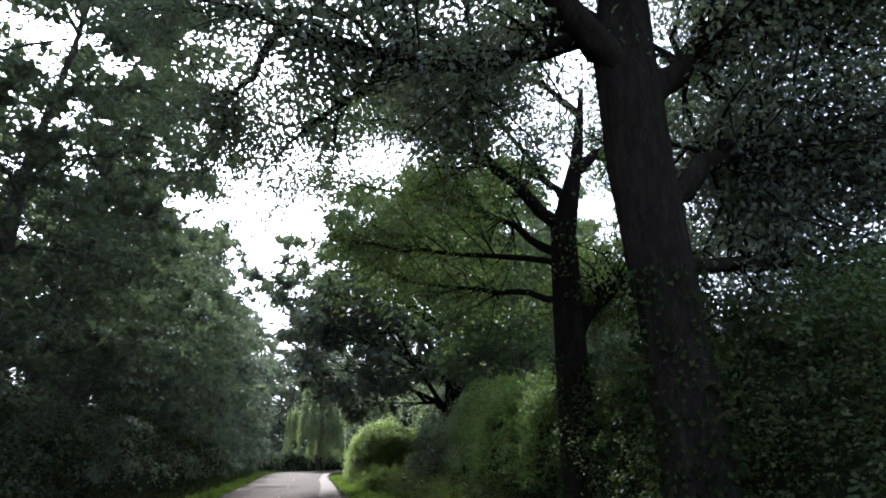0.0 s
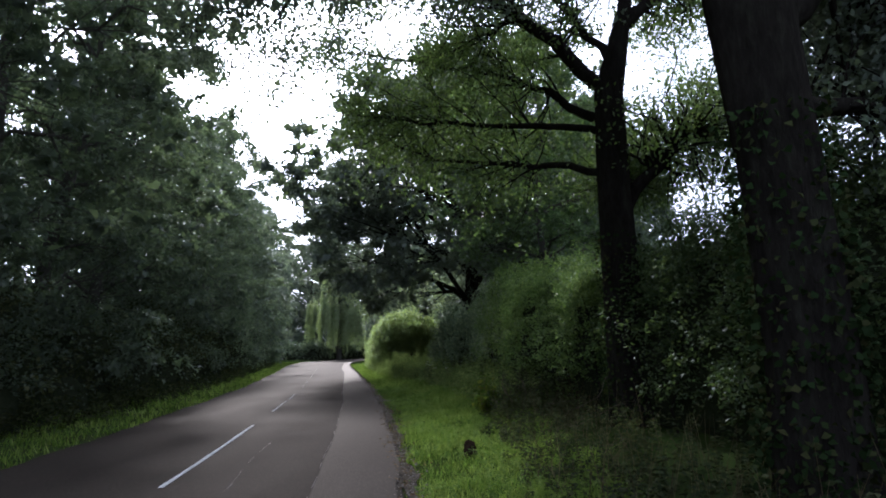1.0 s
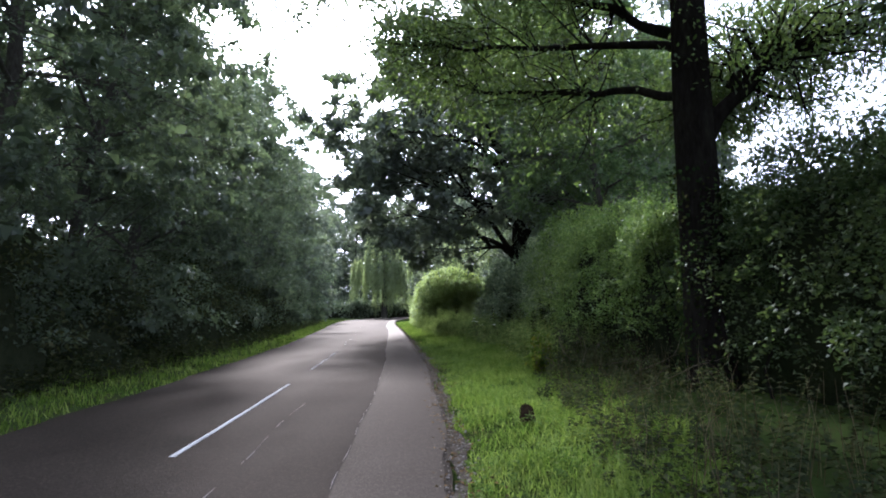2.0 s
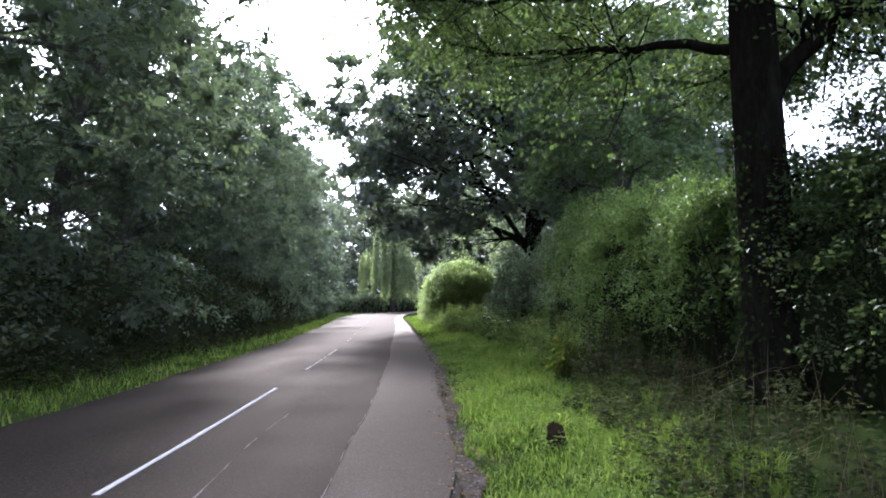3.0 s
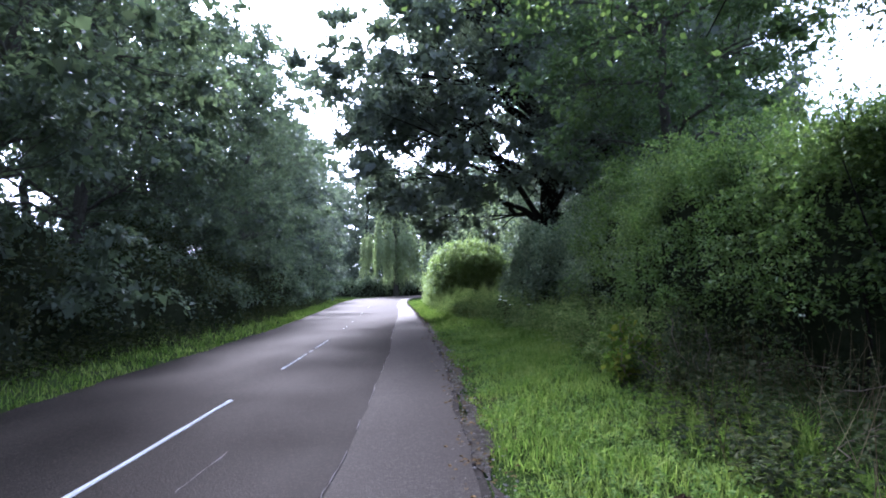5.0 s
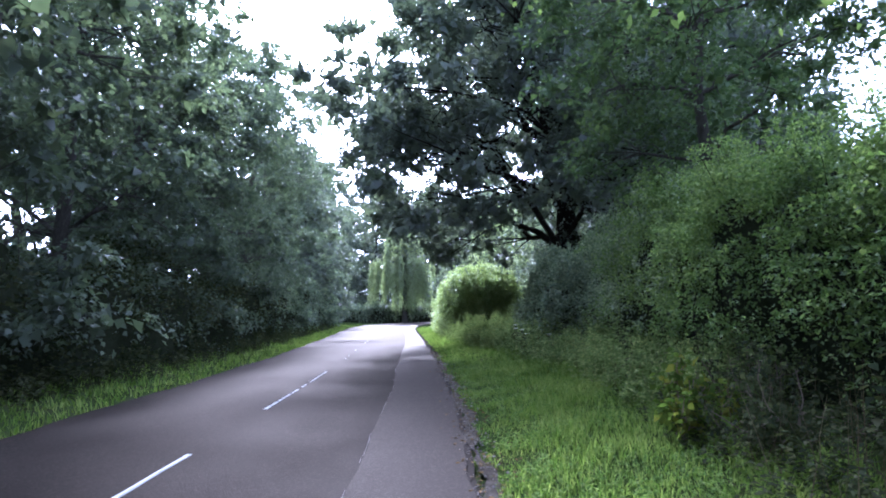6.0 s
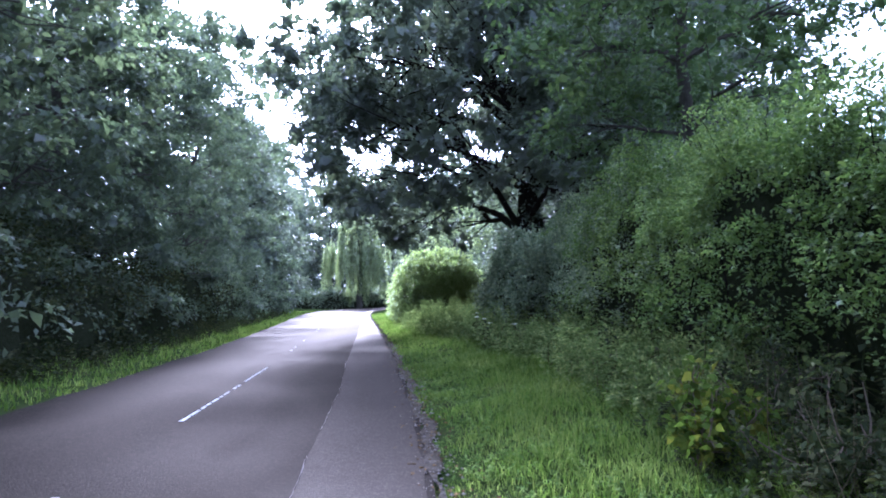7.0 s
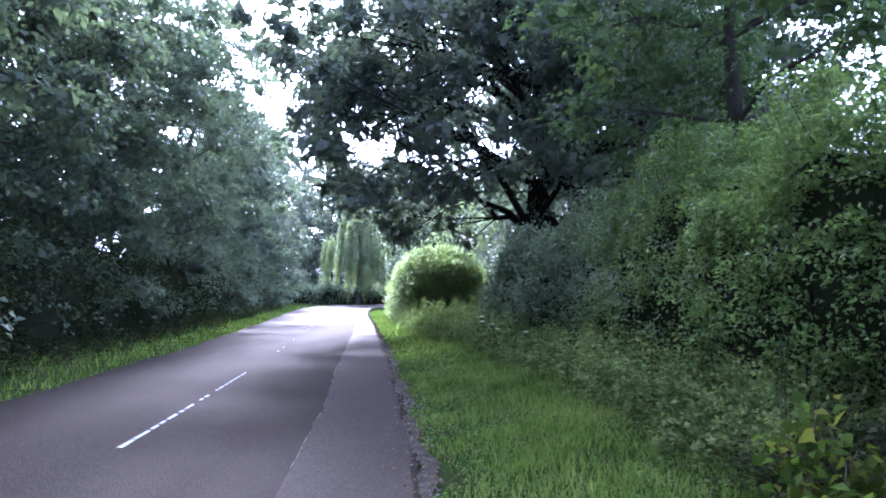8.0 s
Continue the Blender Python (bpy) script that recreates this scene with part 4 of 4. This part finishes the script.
herbs = new("herb_bushes", mesh_from("herb_bushes", *clumps(rng, np.stack([x, y, z], -1), rng.uniform(0.1, 0.24, len(y)), 30, 0.062, 0.9, 0.1, 3), L_HERB))
tagged(herbs, "bushy green herbs and goosegrass below the hedge", "plant", kind="stuff")
y = 3 + 60 * rng.uniform(0, 1, 2600)
x = left_edge(y) - 1.0 - rng.uniform(0, 1, len(y)) ** 0.7 * 2.4
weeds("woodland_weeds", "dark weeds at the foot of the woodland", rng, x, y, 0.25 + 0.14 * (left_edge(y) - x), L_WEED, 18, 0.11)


# ---- small things ----
def stump(x, y):
    rng = np.random.default_rng(7)
    z = float(ground_height(np.array(x), np.array(y)))
    v, q = tube([(0, 0, -0.05), (0.01, 0, 0.05), (-0.01, 0.01, 0.1), (-0.03, 0.01, 0.15), (-0.05, 0.02, 0.19), (-0.055, 0.02, 0.21), (-0.04, 0.02, 0.16)], (0.1, 0.07, 0.075, 0.06, 0.045, 0.03, 0.002), 9, 0.5, rng)
    ob = new("stump", smooth(mesh_from("stump", v, q, M_STUMP)))
    ob.location = (x, y, z)
    tagged(ob, "short dark rotten wooden stump in the grass", "stump")


stump(-0.2, 10.8)


def sapling(x, y, seed, leaf_mat, label, spread=0.3, leaf=0.1, per=3):
    rng = np.random.default_rng(seed)
    z = float(ground_height(np.array(x), np.array(y)))
    root = thing("sapling", label, "plant", (x, y, z))
    pieces, tips = [], []
    for k in range(9):
        e = np.array((rng.normal(0, spread), rng.normal(0, spread), rng.uniform(0.35, 0.8)))
        p, t = limb_with_twigs(rng, bend(rng, (0, 0, -0.05), e, 5, 0.1), 0.012, 0.004, 3, 0.3, 0.0, 5)
        part("stem", smooth(mesh_from("stem", *join(p), M_TWIG)), root)
        tips.extend(t)
    v, q = spray(rng, np.array(tips), per, 0.14, 0.8, leaf, leaf * 0.7, 0.35)
    part("leaves", mesh_from("leaves", v, q, leaf_mat), root)


sapling(0.2, 15.5, 71, L_YELLOW, "small sapling with yellowing green leaves on the verge")
sapling(0.9, 14.5, 72, L_WEED, "dark green bramble bush at the edge of the grass", 0.4, 0.065, 6)
sapling(1.15, 16.2, 73, L_WEED, "leafy bramble bush below the hedge", 0.35, 0.06, 6)



def stalks(name, label, rng, x, y, tall, mat, thick=0.004, lean=0.25):
    """Thin dry stems, upright or fallen over."""
    n = len(x)
    z = ground_height(x, y)
    h = tall * rng.uniform(0.4, 1.2, n)
    a = rng.uniform(0, 2 * math.pi, n)
    t = np.abs(rng.normal(0, lean, n))
    base = np.stack([x, y, z - 0.02], -1)
    tip = base + np.stack([np.cos(a) * np.sin(t), np.sin(a) * np.sin(t), np.cos(t)], -1) * h[:, None]
    mid = (base + tip) / 2 + rng.normal(0, 0.03, (n, 3))
    pts = np.stack([base, mid, tip], 1)
    ring = np.array(((1, 0, 0), (-0.5, 0.87, 0), (-0.5, -0.87, 0)))
    rad = np.array((1.0, 0.8, 0.35)) * thick
    v = (pts[:, :, None] + ring[None, None] * rad[None, :, None, None]).reshape(-1, 3)
    q = np.array([(r * 3 + j, r * 3 + (j + 1) % 3, r * 3 + 3 + (j + 1) % 3, r * 3 + 3 + j) for r in range(2) for j in range(3)])
    q = (np.arange(n)[:, None, None] * 9 + q[None]).reshape(-1, 4)
    ob = new(name, mesh_from(name, v, q, mat))
    return tagged(ob, label, "plant", kind="stuff")


y = 4 + 24 * rng.uniform(0, 1, 900) ** 1.2
x = np.interp(y, GRY, GRX) + rng.uniform(-0.1, 1.9, len(y))
stalks("dry_stalks", "dry pale stems among the nettles", rng, x, y, 0.8, L_STRAW, 0.004, 0.5)


# ---- single plants and fallen wood in the verge ----
def tall_weed(x, y, h, seed, flower=False):
    """One stalk with opposite leaves, or with a flat white flower head."""
    rng = np.random.default_rng(seed)
    z = float(ground_height(np.array(x), np.array(y)))
    label = "tall weed with a flat white flower head" if flower else "tall nettle stalk with pairs of drooping leaves"
    root = thing("cow_parsley" if flower else "nettle", label, "plant", (x, y, z), "flowering weeds" if flower else "tall nettles")
    line = bend(rng, (0, 0, -0.03), (rng.normal(0, 0.08), rng.normal(0, 0.08), h), 6, 0.04)
    part("stalk", smooth(mesh_from("stalk", *tube(line, np.linspace(0.006, 0.003, 6), 5), L_WEED if not flower else L_STRAW)), root)
    n = 18
    f = np.repeat(np.linspace(0.25, 1.0, n // 2), 2)
    base = np.stack([np.interp(f * h, line[:, 2], line[:, k]) for k in range(3)], -1)
    a = np.arange(n) * math.pi + np.repeat(np.arange(n // 2) * 1.4, 2)
    way = np.stack([np.cos(a), np.sin(a), -0.35 + 0 * a], -1)
    v, q = leaf_cards(rng, base, way, 0.13, 0.065, 0.8)
    part("leaves", mesh_from("leaves", v, q, L_WEED), root)
    if flower:
        pieces, blooms = [], []
        for k in range(11):
            b = k * 2.4
            r = 0.055 * math.sqrt(k / 11 + 0.05)
            e = line[-1] + np.array((math.cos(b) * r, math.sin(b) * r, 0.05))
            pieces.append(tube(np.array([line[-1], (line[-1] + e) / 2, e]), (0.002, 0.0015, 0.0015), 3))
            blooms.append(e)
        part("spokes", mesh_from("spokes", *join(pieces), L_STRAW), root)
        v, q = spray(rng, np.array(blooms), 9, 0.018, 0.3, 0.016, 0.014, 0.0)
        part("flower_head", mesh_from("flower_head", v, q, L_FLOWER), root, "small white flowers")


for k, (x, y, h) in enumerate(((1.15, 16.4, 1.25), (1.3, 17.1, 1.15), (0.95, 17.6, 1.1), (0.7, 18.6, 1.15), (1.5, 15.6, 1.2), (0.3, 20.0, 1.0), (-0.2, 22.4, 1.1), (0.0, 23.4, 1.25),
                               (-0.5, 24.2, 1.2), (0.3, 19.2, 0.9), (0.9, 15.9, 0.95), (1.7, 14.6, 1.0), (1.2, 13.8, 0.8), (-0.9, 26.2, 1.2), (0.5, 21.2, 1.1))):
    tall_weed(x, y, h, 400 + k)
for k, (x, y, h) in enumerate(((-1.3, 25.7, 0.75), (-1.45, 27.0, 0.7), (-1.15, 26.3, 0.6), (-1.7, 28.2, 0.75), (-0.7, 24.4, 0.65))):
    tall_weed(x, y, h, 440 + k, True)


def fallen_branch(a, b, thick, seed):
    rng = np.random.default_rng(seed)
    o = np.array(a, float)
    line = bend(rng, (0, 0, 0), np.array(b, float) - o, 7, 0.1)
    pieces = [tube(line, np.linspace(thick, thick * 0.3, 7), 6, 0.1, rng)]
    for k in (2, 3, 5):
        e = line[k] + rng.normal(0, 0.22, 3) + (line[-1] - line[0]) * 0.15
        pieces.append(tube(bend(rng, line[k], e, 4, 0.1), np.linspace(thick * 0.5, 0.002, 4), 4))
    ob = new("fallen_branch", smooth(mesh_from("fallen_branch", *join(pieces), M_TWIG)))
    ob.location = a
    tagged(ob, "pale dead fallen branch lying in the weeds", "branch", "fallen branches")


fallen_branch((1.35, 14.3, 0.42), (2.5, 14.6, 0.5), 0.009, 501)
fallen_branch((1.2, 12.2, 0.2), (2.3, 12.0, 0.62), 0.008, 502)
fallen_branch((0.9, 9.6, 0.18), (2.0, 10.4, 0.3), 0.008, 503)
fallen_branch((1.5, 13.2, 0.3), (1.9, 11.9, 0.75), 0.007, 504)
fallen_branch((0.8, 11.6, 0.16), (1.8, 12.8, 0.34), 0.007, 505)


# dead leaves scattered along the asphalt edge
y = 3 + 30 * rng.uniform(0, 1, 900) ** 1.3
x = right_edge(y) + rng.normal(0.06, 0.14, len(y))
base = np.stack([x, y, np.maximum(ground_height(x, y), 0.018) + 0.008], -1)
a = rng.uniform(0, 2 * math.pi, len(y))
litter = new("leaf_litter", mesh_from("leaf_litter", *leaf_cards(rng, base, np.stack([np.cos(a), np.sin(a), 0 * a], -1), 0.05, 0.032, 0.85), L_DEAD))
tagged(litter, "brown dead leaves scattered along the road edge", "leaves", kind="stuff")


# small stones along the road edge
n = 1100
y = 4 + 26 * rng.uniform(0, 1, n) ** 1.3
x = right_edge(y) + rng.normal(0.04, 0.1, n)
size = rng.uniform(0.006, 0.02, n)
corner = np.array(((1, 0, 0), (0, 1, 0), (-1, 0, 0), (0, -1, 0), (0, 0, 0.7), (0, 0, -0.7)))
v = np.stack([x, y, np.maximum(ground_height(x, y), 0.02)], -1)[:, None] + corner[None] * size[:, None, None] * rng.uniform(0.6, 1.3, (n, 6, 1))
q = (np.arange(n)[:, None, None] * 6 + np.array(((0, 1, 4, 4), (1, 2, 4, 4), (2, 3, 4, 4), (3, 0, 4, 4), (0, 3, 5, 5), (1, 0, 5, 5), (2, 1, 5, 5), (3, 2, 5, 5)))[None]).reshape(-1, 4)
tri = bpy.data.meshes.new("gravel")
tri.from_pydata(v.reshape(-1, 3).tolist(), [], [tuple(f[:3]) for f in q.tolist()])
tri.materials.append(M_STONE)
tagged(new("gravel", tri), "small pale stones scattered along the asphalt edge", "gravel", kind="stuff")


# clover and plantain between the grass blades
y = 2 + 24 * rng.uniform(0, 1, 4200) ** 1.2
u = rng.uniform(0, 1, len(y))
x = right_edge(y) + 0.08 + u * (np.interp(y, GRY, GRX) + 0.5 - right_edge(y))
tuft = np.sin(x * 3.1 + y * 0.7) + np.sin(y * 2.3 - x) > -0.5
weeds("clover", "low broad-leaved clover and plantain in the verge grass", rng, x[tuft], y[tuft], 0.13 + 0.08 * u[tuft], L_CLOVER, 9, 0.042)
